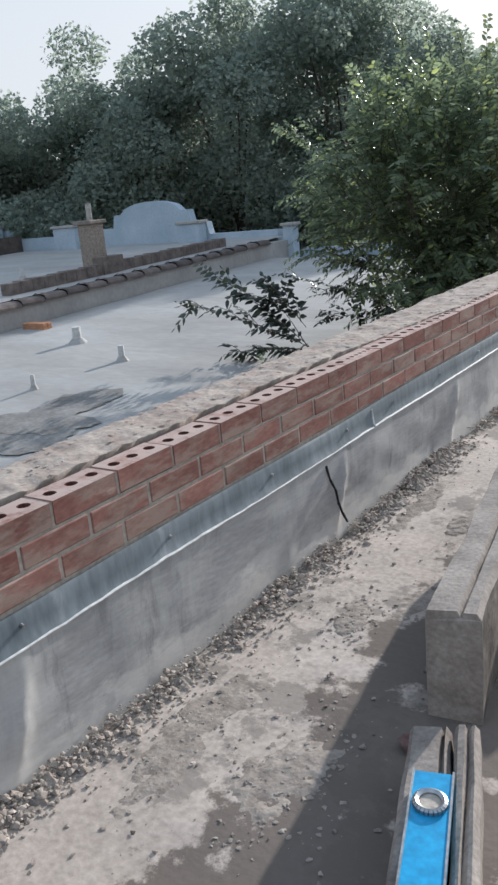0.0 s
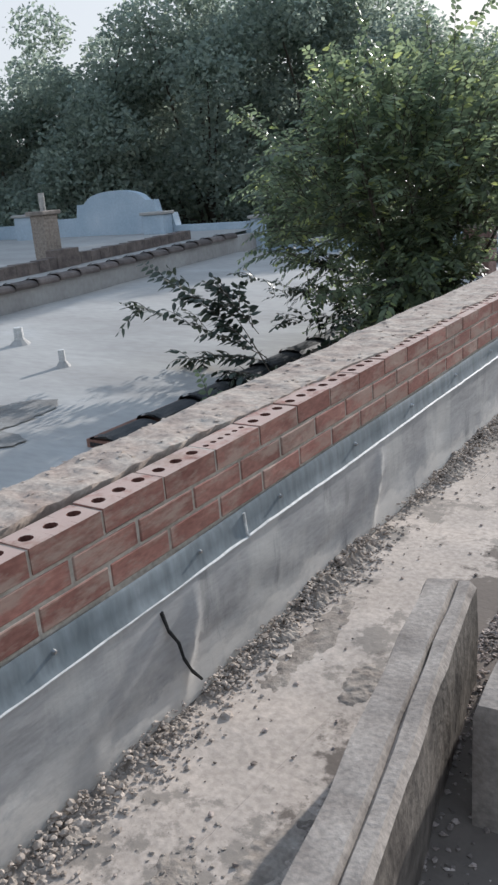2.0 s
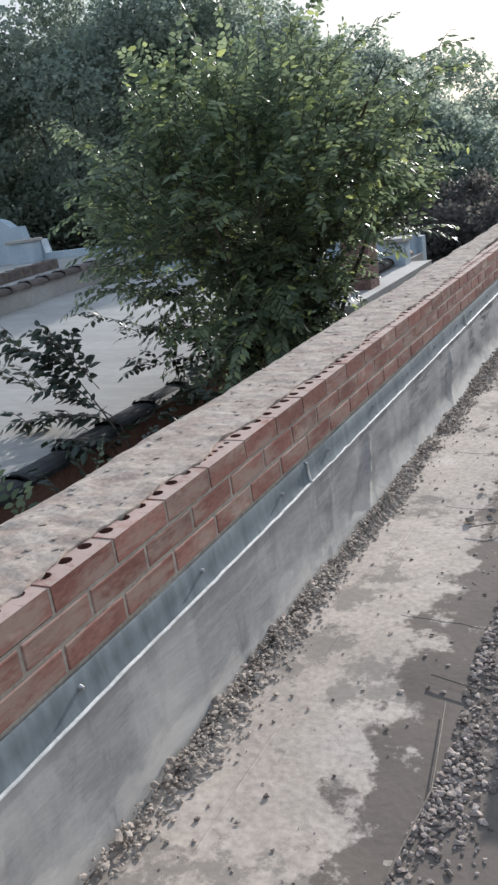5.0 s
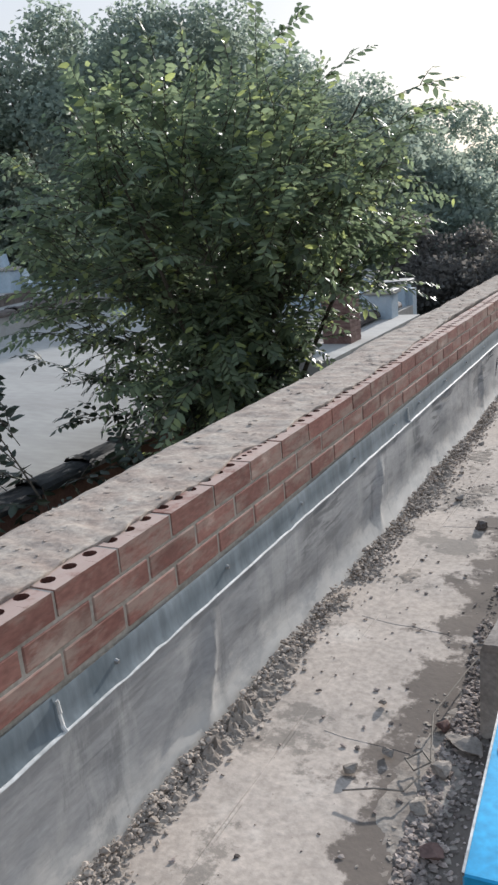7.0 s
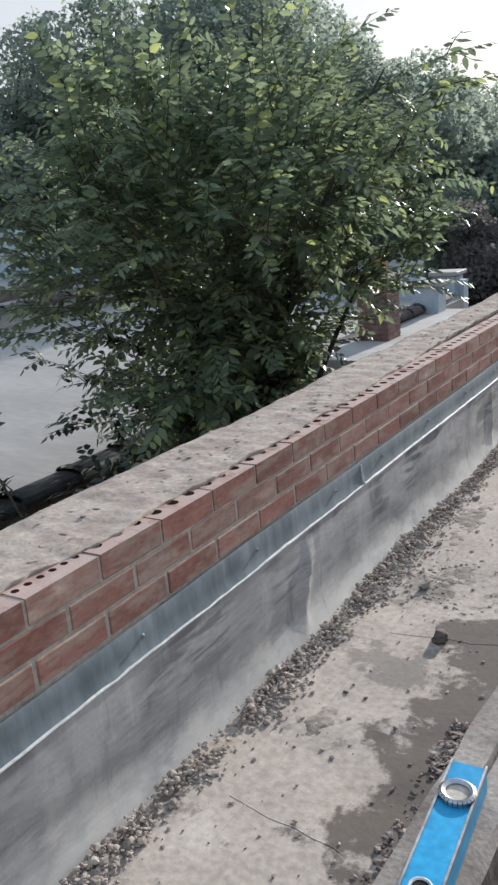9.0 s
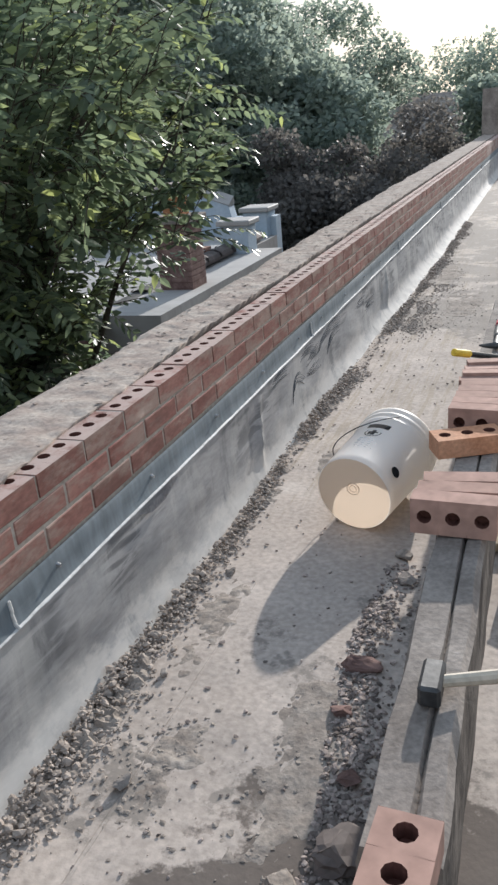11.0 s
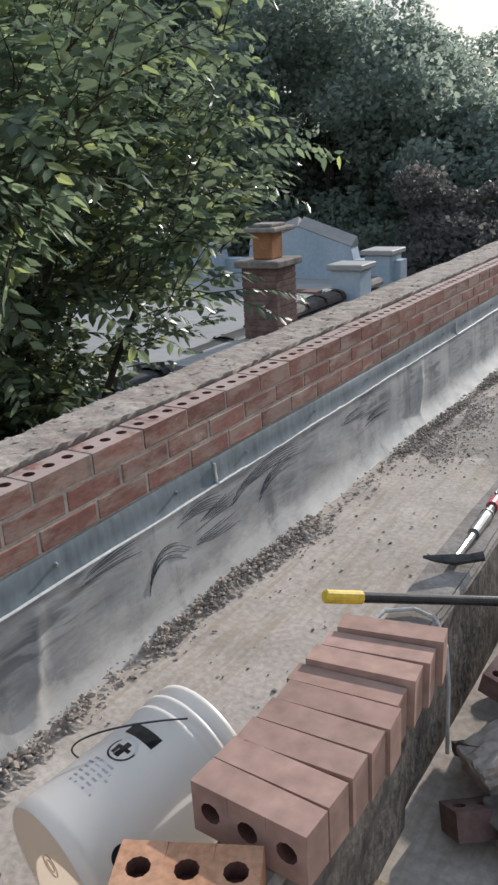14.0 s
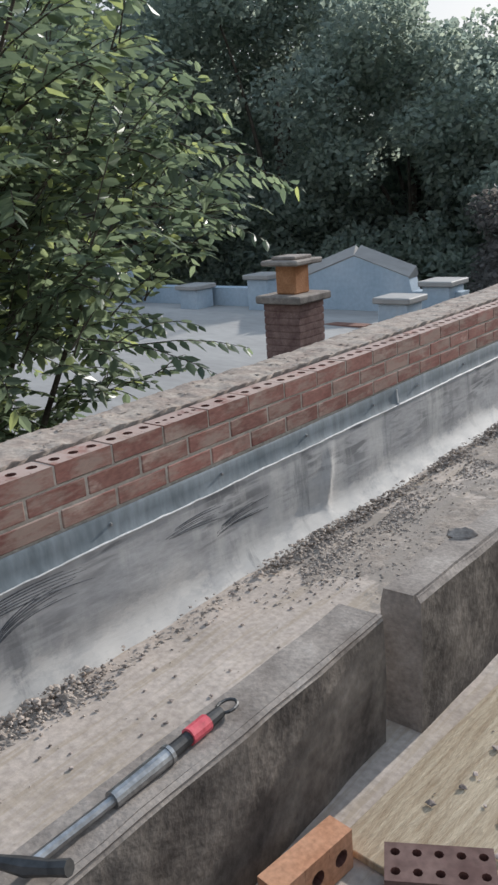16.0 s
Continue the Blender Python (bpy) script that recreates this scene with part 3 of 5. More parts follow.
rb = np.random.default_rng(41)
nb = 2500
vb = rb.uniform(WY0 + 1.5, 18, nb)
pb = np.array([bed_f(0.03 + 0.9 * a, v) for a, v in zip(rb.uniform(0, 1, nb), vb)])
sb = 0.0085 * rb.uniform(0.3, 1.2, nb) ** 2
pb[:, 2] += sb * 0.15
tagged(new("bed_crumbs", rock_mesh(pb, sb, 42, "bed_crumbs", M["mortar_top"], 0.13)), "loose flakes of mortar on the broken bed", "rubble", kind="stuff")

# flashing strip with seams, its pale sealant bead, and the coated upstand below
flash = tagged(new("flashing"), "blue-grey painted metal flashing strip screwed below the bricks", "flashing", kind="structure")
y = -1.27
fk = 0
while y < WY1:
    y2 = min(y + 2.42, WY1)
    us = [0, 1, 2, 3, 4]
    prof = [(0.003, 0.412), (0.008, 0.400), (0.009, 0.37), (0.011, 0.345), (0.018, 0.33)]
    ob = sheet("flashing_length", us, lin(y, y2 + 0.012, 30), lambda u, v: (prof[u][0] + 0.002 * nz(v, u, fk, 3) + (0.002 if fk % 2 else 0), v, prof[u][1] + 0.006 * nz(v, 7, u, 1.1) * (1 if u == 0 else 0.5)), M["flashing"], flash)
    for yy in lin(y + 0.2, y2 - 0.2, 5):
        bm = bmesh.new()
        tube(bm, (0.007, yy, 0.378), (0.018, yy, 0.377), 0.007, 0.004, 7)
        part("screw", bm, M["steel"], flash)
    bm = bmesh.new()
    for (xa, za), (xb, zb) in zip(prof[1:], prof[2:]):
        tube(bm, (xa + 0.003, y2 + 0.008, za), (xb + 0.003, y2 + 0.010, zb), 0.0045, 0.005, 6)
    part("seam_bead", bm, M["bead"], flash, "pale sealant over a lap in the flashing")
    y = y2
    fk += 1
bead = sheet("sealant_bead", [0, 1, 2, 3, 4], lin(WY0, WY1, 700), lambda u, v: (0.017 + 0.007 * math.sin(u / 4 * math.pi) + 0.002 * nz(v, u, 0, 14), v, 0.334 - 0.0022 * u + 0.004 * nz(v, 0, 1, 2.3) + 0.003 * nz(v, 3, 0, 17)), M["bead"], None)
tagged(bead, "pale sealant bead along the lower edge of the flashing", "sealant", kind="structure")


def foot_x(v):
    """Where the upstand meets the floor, along the roof."""
    return float(np.interp(v, (4.3, 6.2, 8.0, 11.0, 12.5, 14.0), (0.0, 0.018, 0.045, 0.055, 0.09, 0.12)))


def cant_f(u, v):
    k = u * u
    fx = foot_x(v)
    x = 0.018 + (0.35 * fx - 0.012) * u + (0.65 * fx + 0.002) * max(0, (u - 0.7) / 0.3) ** 2
    z = 0.342 * (1 - u) - 0.012
    bul = 0.010 * nz(v, u * 1.3, 0, 1.6) + 0.006 * nz(v, u * 3, 2, 6)
    crease = sum(0.016 * math.exp(-((v - c - 0.10 * (1 - u)) / 0.02) ** 2) for c in CREASES)
    return (x + bul * math.sin(u * 3.14) + crease * math.sin(u * 3.14), v, z + 0.008 * nz(v, u, 8, 9) * (u > 0.9))


STROKES = (((10.90, 0.225), (11.05, 0.33), (11.46, 0.27)), ((10.70, 0.23), (10.80, 0.25), (10.94, 0.258)), ((10.70, 0.186), (10.79, 0.165), (10.96, 0.184)), ((11.74, 0.251), (11.86, 0.271), (12.04, 0.252)), ((11.98, 0.18), (12.09, 0.209), (12.27, 0.204)),
           ((11.08, 0.178), (11.14, 0.265), (11.37, 0.253)), ((10.19, 0.29), (10.31, 0.31), (10.44, 0.30)), ((10.45, 0.131), (10.50, 0.285), (10.67, 0.162)), ((10.61, 0.28), (10.75, 0.31), (10.88, 0.26)))
CREASES = (1.75, 3.24, 4.37, 6.5, 7.9, 9.95, 12.6)
cant = sheet("upstand", lin(0, 1, 14), lin(WY0, WY1, 1300), cant_f, M["cant"])
tagged(cant, "grey coated upstand with creases and brush marks", "upstand", kind="structure")
# curved strokes left by the brush in the dark coating
for k, (a, b, c) in enumerate(STROKES):
    bm = bmesh.new()
    for i in range(6):
        dz = 0.0075 * (i - 2.5) + 0.003 * nz(i, k, 0, 3.1)
        last = None
        t0, t1 = 0.06 * (i % 3), 1 - 0.05 * ((i * 7) % 4)
        for q in range(11):
            t = t0 + (t1 - t0) * q / 10
            v = (1 - t) ** 2 * a[0] + 2 * t * (1 - t) * b[0] + t * t * c[0]
            z = (1 - t) ** 2 * a[1] + 2 * t * (1 - t) * b[1] + t * t * c[1] + dz * (0.5 + t)
            p = Vector(cant_f(min(1.0, max(0.0, 1 - (z + 0.012) / 0.342)), v)) + Vector((-0.0004, 0, 0))
            if last is not None:
                r = 0.0022 * math.sin(math.pi * (0.12 + 0.76 * q / 10))
                tube(bm, last, p, r, r, 5)
            last = p
    tagged(part("brush_mark", bm, M["stroke"], None), "dark curved brush strokes in the grey coating", "brush mark", kind="structure")
# black split in the coating and a dark gap under the flashing
bm = bmesh.new()
pts = [(0.020, 3.19, 0.300), (0.027, 3.20, 0.245), (0.032, 3.225, 0.20), (0.034, 3.235, 0.15), (0.034, 3.26, 0.10), (0.03, 3.30, 0.05)]
for a, b in zip(pts, pts[1:]):
    tube(bm, a, b, 0.0052, 0.004, 6)
tagged(part("split", bm, M["ink"], None), "black split in the coated upstand", "crack", kind="structure")
bm = bmesh.new()
vs = [bm.verts.new(p) for p in ((0.028, 8.98, 0.322), (0.031, 9.05, 0.295), (0.032, 9.14, 0.295), (0.030, 9.24, 0.324))]
bm.faces.new(vs)
bmesh.ops.solidify(bm, geom=bm.faces[:], thickness=0.004)
tagged(part("torn_flap", bm, M["ink_grey"], None), "dark torn flap of membrane below the flashing", "flap", kind="structure")

# rubble along the foot of the upstand, and crumbs over the floor
rng = np.random.default_rng(5)


def rubble_strip(name, label, y0, y1, n, x0, wid, size, seed, mat, fine=0):
    r = np.random.default_rng(seed)
    ys = r.uniform(y0, y1, n)
    dens = np.array([0.35 + 1.2 * nz(v, 0, 4, 1.9) + 0.8 * nz(v, 2, 4, 6) for v in ys])
    keep = r.uniform(0, 1, n) < np.clip(dens + 0.25 + 0.3 * (ys < 4.3), 0.08, 1)
    ys = ys[keep]
    m = len(ys)
    xs = np.array([x0(v) for v in ys]) + np.abs(r.normal(0, wid, m)) * np.array([1 + 0.9 * nz(v, 5, 1, 1.3) for v in ys])
    s = size * r.uniform(0.35, 1.0, m) ** 1.7 * 1.25
    zs = np.array([floor_z(a, b) for a, b in zip(xs, ys)]) + s * 0.3 + np.clip(0.05 - (xs - np.array([foot_x(v) for v in ys])) * 0.6, 0, 0.035) * r.uniform(0, 1, m)
    return tagged(new(name, rock_mesh(np.stack([xs, ys, zs], 1), s, seed, name, mat, 0.6, fine)), label, "rubble", kind="stuff")


foot = lambda v: 0.012 + foot_x(v) + 0.02 * nz(v, 8, 0, 1.1)
rubble_strip("mortar_rubble", "broken grey mortar crumbs lying along the foot of the upstand", WY0, 17, 42000, foot, 0.045, 0.0072, 11, M["rubble"])
rubble_strip("mortar_lumps", "larger broken mortar lumps along the foot of the upstand", WY0, 17, 6500, foot, 0.036, 0.0112, 12, M["rubble"], 1)
rubble_strip("block_rubble", "dark brick and stone crumbs beside the coping blocks", 2.6, 9.4, 12000, lambda v: 0.60 + 0.07 * nz(v, 1, 0, 1.5) + (0.07 if v > 7.7 else 0), 0.075, 0.0085, 13, M["chip"])
rubble_strip("spread_rubble", "crumbled mortar spread over the roof beyond the hammer", 11.9, 13.6, 4200, lambda v: 0.10 + foot_x(v) + 0.09 * nz(v, 8, 0, 2.3), 0.11, 0.0068, 15, M["rubble"])
xs, ys = rng.uniform(0.1, 0.85, 1500), rng.uniform(0.5, 14, 1500)
s = 0.0055 * rng.uniform(0.4, 1.3, 1500) ** 2
tagged(new("floor_crumbs", rock_mesh(np.stack([xs, ys, np.array([floor_z(a, b) for a, b in zip(xs, ys)]) + s * 0.3], 1), s, 14, "floor_crumbs", M["chip"])), "small dark crumbs scattered over the roof", "rubble", kind="stuff")


# broken ridge of mortar along the foot of the upstand, and rough skins of it over the floor
def ridge_f(u, v):
    x = foot_x(v) - 0.01 + 0.22 * u
    amt = 0.55 + 0.9 * nz(v, 0, 4, 1.9) + 0.75 * nz(v, 2, 4, 6)
    mid = 0.24 + 0.14 * nz(v, 6, 2, 1.4)
    prof = max(0.0, 1 - abs(u - mid) / (0.26 + 0.2 * nz(v, 3, 3, 2.3)))
    h = (0.036 if v > 4.3 else 0.045) * max(0.28, amt + (0.35 if v < 4.3 else 0)) * prof * (0.7 + 0.5 * nz(x, v, 0, 19) + 0.6 * nz(x, v, 5, 43) + 0.6 * nz(x, v, 7, 85)) + 0.004 * nz(x, v, 2, 80)
    return (x, v, floor_z(x, v) - 0.007 + max(-0.002, h))


tagged(sheet("mortar_ridge", lin(0, 1, 28), lin(WY0 + 1, 17, 2100), ridge_f, M["rubble_skin"], None, False), "crumbled grey mortar ridge along the foot of the upstand", "rubble", kind="stuff")


def rough_skin(cx, cy, rx, ry, k):
    def f(u, v):
        x, y = cx + rx * u, cy + ry * v
        m = 1 - math.hypot(u, v) + 0.55 * nz(x, y, k, 6) + 0.35 * nz(x, y, k, 16)
        return (x, y, floor_z(x, y) - 0.004 + min(0.006, max(-0.004, 0.012 * m)) + (0.0035 * nz(x, y, k, 38) + 0.002 * nz(x, y, k, 90) if m > 0.1 else 0))
    ob = sheet("mortar_skin", lin(-1.3, 1.3, 44), lin(-1.3, 1.3, 70), f, M["rubble_skin"], None, True)
    tagged(ob, "thin rough skin of old mortar stuck to the roof", "mortar", kind="structure")


for k, (cx, cy, rx, ry) in enumerate(((0.33, 2.75, 0.07, 0.14), (0.22, 2.15, 0.10, 0.32), (0.45, 2.95, 0.08, 0.16), (0.36, 3.5, 0.06, 0.13), (0.52, 2.1, 0.12, 0.22), (0.62, 4.45, 0.10, 0.5), (0.25, 7.55, 0.06, 0.15), (0.60, 6.5, 0.10, 0.45), (0.30, 8.45, 0.09, 0.18), (0.22, 9.0, 0.08, 0.22), (0.60, 8.5, 0.11, 0.38), (0.27, 10.1, 0.07, 0.22), (0.30, 12.4, 0.16, 0.36), (0.52, 12.9, 0.15, 0.5), (0.3, 14.0, 0.15, 0.5), (0.16, 3.7, 0.07, 0.35))):
    rough_skin(cx, cy, rx, ry, k)

r5 = np.random.default_rng(51)
cc = []
for cx, cy, rx, ry in ((0.33, 2.75, 0.07, 0.14), (0.22, 2.15, 0.10, 0.32), (0.52, 2.1, 0.12, 0.22), (0.60, 6.5, 0.10, 0.45), (0.30, 8.45, 0.09, 0.18), (0.60, 8.5, 0.11, 0.38), (0.30, 12.4, 0.16, 0.30), (0.52, 12.7, 0.13, 0.4), (0.3, 14.0, 0.15, 0.5)):
    q = r5.normal(0, 0.55, (230, 2))
    cc.append(np.stack([cx + rx * q[:, 0], cy + ry * q[:, 1]], 1))
cc = np.concatenate(cc)
sc = 0.0062 * r5.uniform(0.3, 1.2, len(cc)) ** 1.6
zc = np.array([floor_z(a, b) for a, b in cc]) + sc * 0.15
tagged(new("patch_crumbs", rock_mesh(np.column_stack([cc, zc]), sc, 52, "patch_crumbs", M["rubble_skin"], 0.3)), "crumbs lying on the rough mortar patches", "rubble", kind="stuff")

# joints between the old slabs of the floor
for (ax, ay, bx, by) in ((0.36, 5.79, 0.68, 5.76), (0.19, 7.22, 0.50, 7.18), (0.30, 6.62, 0.62, 6.6), (0.18, 4.1, 0.27, 9.2), (0.2, 1.9, 0.36, 3.4), (0.25, 8.05, 0.6, 8.1)):
    bm = bmesh.new()
    n = 14
    last = None
    for i in range(n):
        t = i / (n - 1)
        x = ax + (bx - ax) * t + 0.012 * nz(t * 5, ax, ay, 1)
        y = ay + (by - ay) * t + 0.012 * nz(t * 5, ay, ax, 1)
        p = (x, y, floor_z(x, y) - 0.0048)
        if last:
            tube(bm, last, p, 0.006, 0.006, 6)
        last = p
    tagged(part("slab_joint", bm, M["floor"], None), "raised lap joint in the roof coating", "joint", kind="structure")


# ---- coping blocks ----
def coping(label, length, width, height, m, groove=0.5, steps=18, seed=0, mat="stone", side="stain"):
    """A weathered coping block: a flat tread, a groove along it and a raised back, standing on the roof."""
    root = tagged(new("coping_block"), label, "coping", group="coping blocks")
    root.matrix_world = m
    w = width
    prof = [(0, 0), (0, height * 0.9), (0.008, height), (w * groove - 0.006, height + 0.004), (w * groove, height - 0.012), (w * groove + 0.008, height + 0.002), (w - 0.012, height + 0.006), (w, height - 0.01), (w + 0.004, height * 0.5), (w, 0)]
    bm = bmesh.new()
    rows = []
    for j in range(steps):
        t = j / (steps - 1) * length
        rows.append([bm.verts.new((x + 0.006 * nz(t, x * 9, seed, 6), t + (0.01 * nz(x * 8, z * 8, seed, 2) if j in (0, steps - 1) else 0), max(-0.01, z + (0.006 * nz(t, z * 5, seed + 3, 7) if z > 0.02 else -0.01)))) for x, z in prof])
    for j in range(steps - 1):
        for i in range(len(prof) - 1):
            f = bm.faces.new((rows[j][i], rows[j + 1][i], rows[j + 1][i + 1], rows[j][i + 1]))
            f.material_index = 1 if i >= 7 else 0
    bm.faces.new(rows[0])
    bm.faces.new(rows[-1][::-1])
    bmesh.ops.recalc_face_normals(bm, faces=bm.faces[:])
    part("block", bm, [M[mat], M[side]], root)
    return root


A_TURN = 9.0
coping("weathered grey coping stone with a grooved top set askew", 1.22, 0.128, 0.28, pose(0.69, 2.44, 0, 0, 0, A_TURN), 0.62, seed=1)
coping("weathered grey coping stone with a grooved top", 1.12, 0.16, 0.28, pose(0.77, 3.2, 0, 0, 0, 3.5), 0.55, seed=2)
coping("short stub of coping stone with a rough broken end", 0.62, 0.09, 0.122, pose(0.9285, 1.636, 0, 0, 0, 17.7), 0.8, seed=3, side="stone")
coping("narrow coping stone beside the blue level", 0.62, 0.05, 0.14, pose(1.0265, 1.668, 0, 0, 0, 18.5), 0.5, seed=4, side="stone")
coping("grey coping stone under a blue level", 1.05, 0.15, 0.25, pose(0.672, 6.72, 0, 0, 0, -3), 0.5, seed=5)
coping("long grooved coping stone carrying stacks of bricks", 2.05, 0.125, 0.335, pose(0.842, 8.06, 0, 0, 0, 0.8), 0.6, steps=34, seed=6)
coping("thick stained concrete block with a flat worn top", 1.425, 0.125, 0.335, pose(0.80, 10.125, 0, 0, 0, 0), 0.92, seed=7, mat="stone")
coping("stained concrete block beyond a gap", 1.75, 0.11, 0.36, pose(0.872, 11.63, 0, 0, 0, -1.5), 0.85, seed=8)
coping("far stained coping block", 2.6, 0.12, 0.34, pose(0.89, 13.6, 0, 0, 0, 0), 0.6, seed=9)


# ---- neighbouring roofs ----
def roof_z(x, y):
    return -1.13 + 0.035 * (y - 8.3) - 0.03 * (x + 7.5)


near_roof = sheet("roof_near", lin(-11.7, -4.75, 36), lin(-6, 21.0, 110), lambda x, y: (x, y, roof_z(x, y) + 0.025 * nz(x, y, 0, 0.5) + 0.008 * nz(x, y, 4, 2)), M["roof_white"])
tagged(near_roof, "white-coated flat roof of the neighbouring house", "roof", kind="structure")
for cx, cy, rx, ry, k in ((-6.4, 8.0, 0.45, 0.55, 0), (-5.9, 6.7, 0.5, 0.5, 1), (-6.3, 7.2, 0.7, 0.5, 2)):
    bm = bmesh.new()
    vs = []
    for i in range(44):
        a = 2 * math.pi * i / 44
        q = 1 + 0.4 * nz(math.cos(a) * 1.4, math.sin(a) * 1.4, k, 1) + 0.2 * nz(math.cos(a) * 5, math.sin(a) * 5, k, 1)
        x, y = cx + rx * q * math.cos(a), cy + ry * q * math.sin(a)
        vs.append(bm.verts.new((x, y, roof_z(x, y) + 0.025 * nz(x, y, 0, 0.5) + 0.008 * nz(x, y, 4, 2) + 0.012 + 0.003 * k)))
    bm.faces.new(vs)
    tagged(part("roof_stain", bm, M["roof_dirt"], None), "dark dried ponding stain on the white roof", "stain", kind="structure")

edge_roof = sheet("roof_edge", lin(-4.76, -3.7, 8), lin(-6, 7.6, 60), lambda x, y: (x, y, roof_z(x, y) + 0.004 + 0.012 * nz(x, y, 0, 0.9)), M["roof_white"])
tagged(edge_roof, "white-coated edge of the neighbouring roof", "roof", kind="structure")
bm = bmesh.new()
box(bm, -4.76, -3.72, -6, 7.58, -7, -1.7)
box(bm, -4.75, -4.4, 7.6, 21.0, -7, -1.15)
box(bm, -11.7, -4.75, 20.75, 21.0, -7, -0.75)
box(bm, -11.7, -4.75, -6.0, -5.8, -7, -1.3)
tagged(part("house_walls_near", bm, M["facade"], None), "dark brick side wall of the neighbouring house", "wall", kind="structure")


def coping_run(name, label, x, w, y0, y1, zf, step, mat, lift):
    root = tagged(new(name), label, "coping", kind="structure")
    me = None
    n = int((y1 - y0) / step)
    for i in range(n):
        bm = bmesh.new()
        L = step - 0.015
        for a in range(5):
            a0, a1 = math.pi * a / 5, math.pi * (a + 1) / 5
            q = [bm.verts.new((-math.cos(b) * w / 2, yy, math.sin(b) * lift)) for b, yy in ((a0, 0), (a1, 0), (a1, L), (a0, L))]
            bm.faces.new(q)
        box(bm, -w / 2, w / 2, 0, L, -0.05, 0.0)
        ridge = [bm.verts.new((-math.cos(math.pi * a / 5) * (w / 2 + 0.02), yy, math.sin(math.pi * a / 5) * (lift + 0.025))) for yy in (0, 0.07) for a in range(6)]
        for a in range(5):
            bm.faces.new((ridge[a], ridge[a + 1], ridge[a + 7], ridge[a + 6]))
        ob = part("coping_tile", bm, mat, root)
        ob.location = (x(y0 + i * step), y0 + i * step, zf(y0 + i * step))
    return root


coping_run("coping_near", "dark tarred coping along the neighbouring roof edge", lambda v: -4.68 + 0.02 * v, 0.36, 7.6, 20.5, lambda v: roof_z(-4.7, v) + 0.06, 0.75, M["tar"], 0.06)
bm = bmesh.new()
for i in range(26):
    y0 = -4 + i
    z = roof_z(-11.8, y0) + 0.42
    box(bm, -12.0, -11.72, y0, y0 + 1.0, -7, z)
tagged(part("wall_party", bm, M["roof_white"], None), "white-coated party wall between the roofs", "parapet", kind="structure")
coping_run("coping_party", "brown clay tile coping on the party wall", lambda v: -11.86, 0.42, 3.0, 21.5, lambda v: roof_z(-11.8, v) + 0.45, 0.62, M["tile"], 0.09)
bm = bmesh.new()
for i in range(24):
    box(bm, -12.9, -12.62, 12.2 + i * 0.33, 12.2 + i * 0.33 + 0.326, -0.4, -0.09 + 0.009 * i + 0.008 * (i % 3), 0.006)
box(bm, -12.95, -12.58, 15.05, 15.75, -0.3, 0.15, 0.01)
tagged(part("brick_upstand", bm, M["tile"], None), "low dark brick upstand behind the coping", "parapet", kind="structure")

# second roof with its arched front parapet
roof2 = sheet("roof_far", lin(-34, -12.0, 24), lin(8, 22.4, 20), lambda x, y: (x, y, -0.35 + 0.03 * (y - 12) + 0.02 * nz(x, y, 2, 0.5)), M["roof_white"])
tagged(roof2, "pale coated flat roof of a further house", "roof", kind="structure")


def front_wall(name, label, x0, x1, y, top, zb, shape, mat, thick=0.3):
    bm = bmesh.new()
    n = 117
    fr, bk = [], []
    for i in range(n + 1):
        x = x0 + (x1 - x0) * i / n
        z = shape(x)
        fr.append((bm.verts.new((x, y, z)), bm.verts.new((x, y, zb))))
        bk.append((bm.verts.new((x, y + thick, z)), bm.verts.new((x, y + thick, zb))))
    for i in range(n):
        bm.faces.new((fr[i][0], fr[i + 1][0], fr[i + 1][1], fr[i][1]))
        bm.faces.new((bk[i + 1][0], bk[i][0], bk[i][1], bk[i + 1][1]))
        bm.faces.new((fr[i][0], bk[i][0], bk[i + 1][0], fr[i + 1][0]))
    bm.faces.new((fr[0][0], fr[0][1], bk[0][1], bk[0][0]))
    bm.faces.new((fr[n][0], bk[n][0], bk[n][1], fr[n][1]))
    return tagged(part(name, bm, mat, None), label, "parapet", kind="structure")


def arch(x):
    c, h = -17.35, 1.28
    if abs(x - c) < h:
        return 0.98 + 0.36 * math.sqrt(1 - ((x - c) / h) ** 2)
    if abs(x - c) < 1.75:
        return 0.98
    return 0.16 if x > -15.0 else 0.42 if x < -20.5 else 0.55


front_wall("parapet_arched", "pale blue painted front parapet with a rounded arch", -24.0, -12.3, 22.4, 1.3, -7, arch, M["render_blue"])
front_wall("parapet_west", "pale front parapet of a further house", -34.0, -24.3, 22.0, 1.0, -7, lambda x: 0.42 + (0.35 if x > -26 else 0), M["render_blue"])
bm = bmesh.new()
box(bm, -24.3, -24.0, 8, 22.4, -7, 0.55)
tagged(part("wall_far_party", bm, M["tile"], None), "dark coping on a further party wall", "parapet", kind="structure")


def gable(x):
    if -7.13 < x < -4.95:
        return 0.16 - abs(x - -6.04) * 0.34
    return -0.46


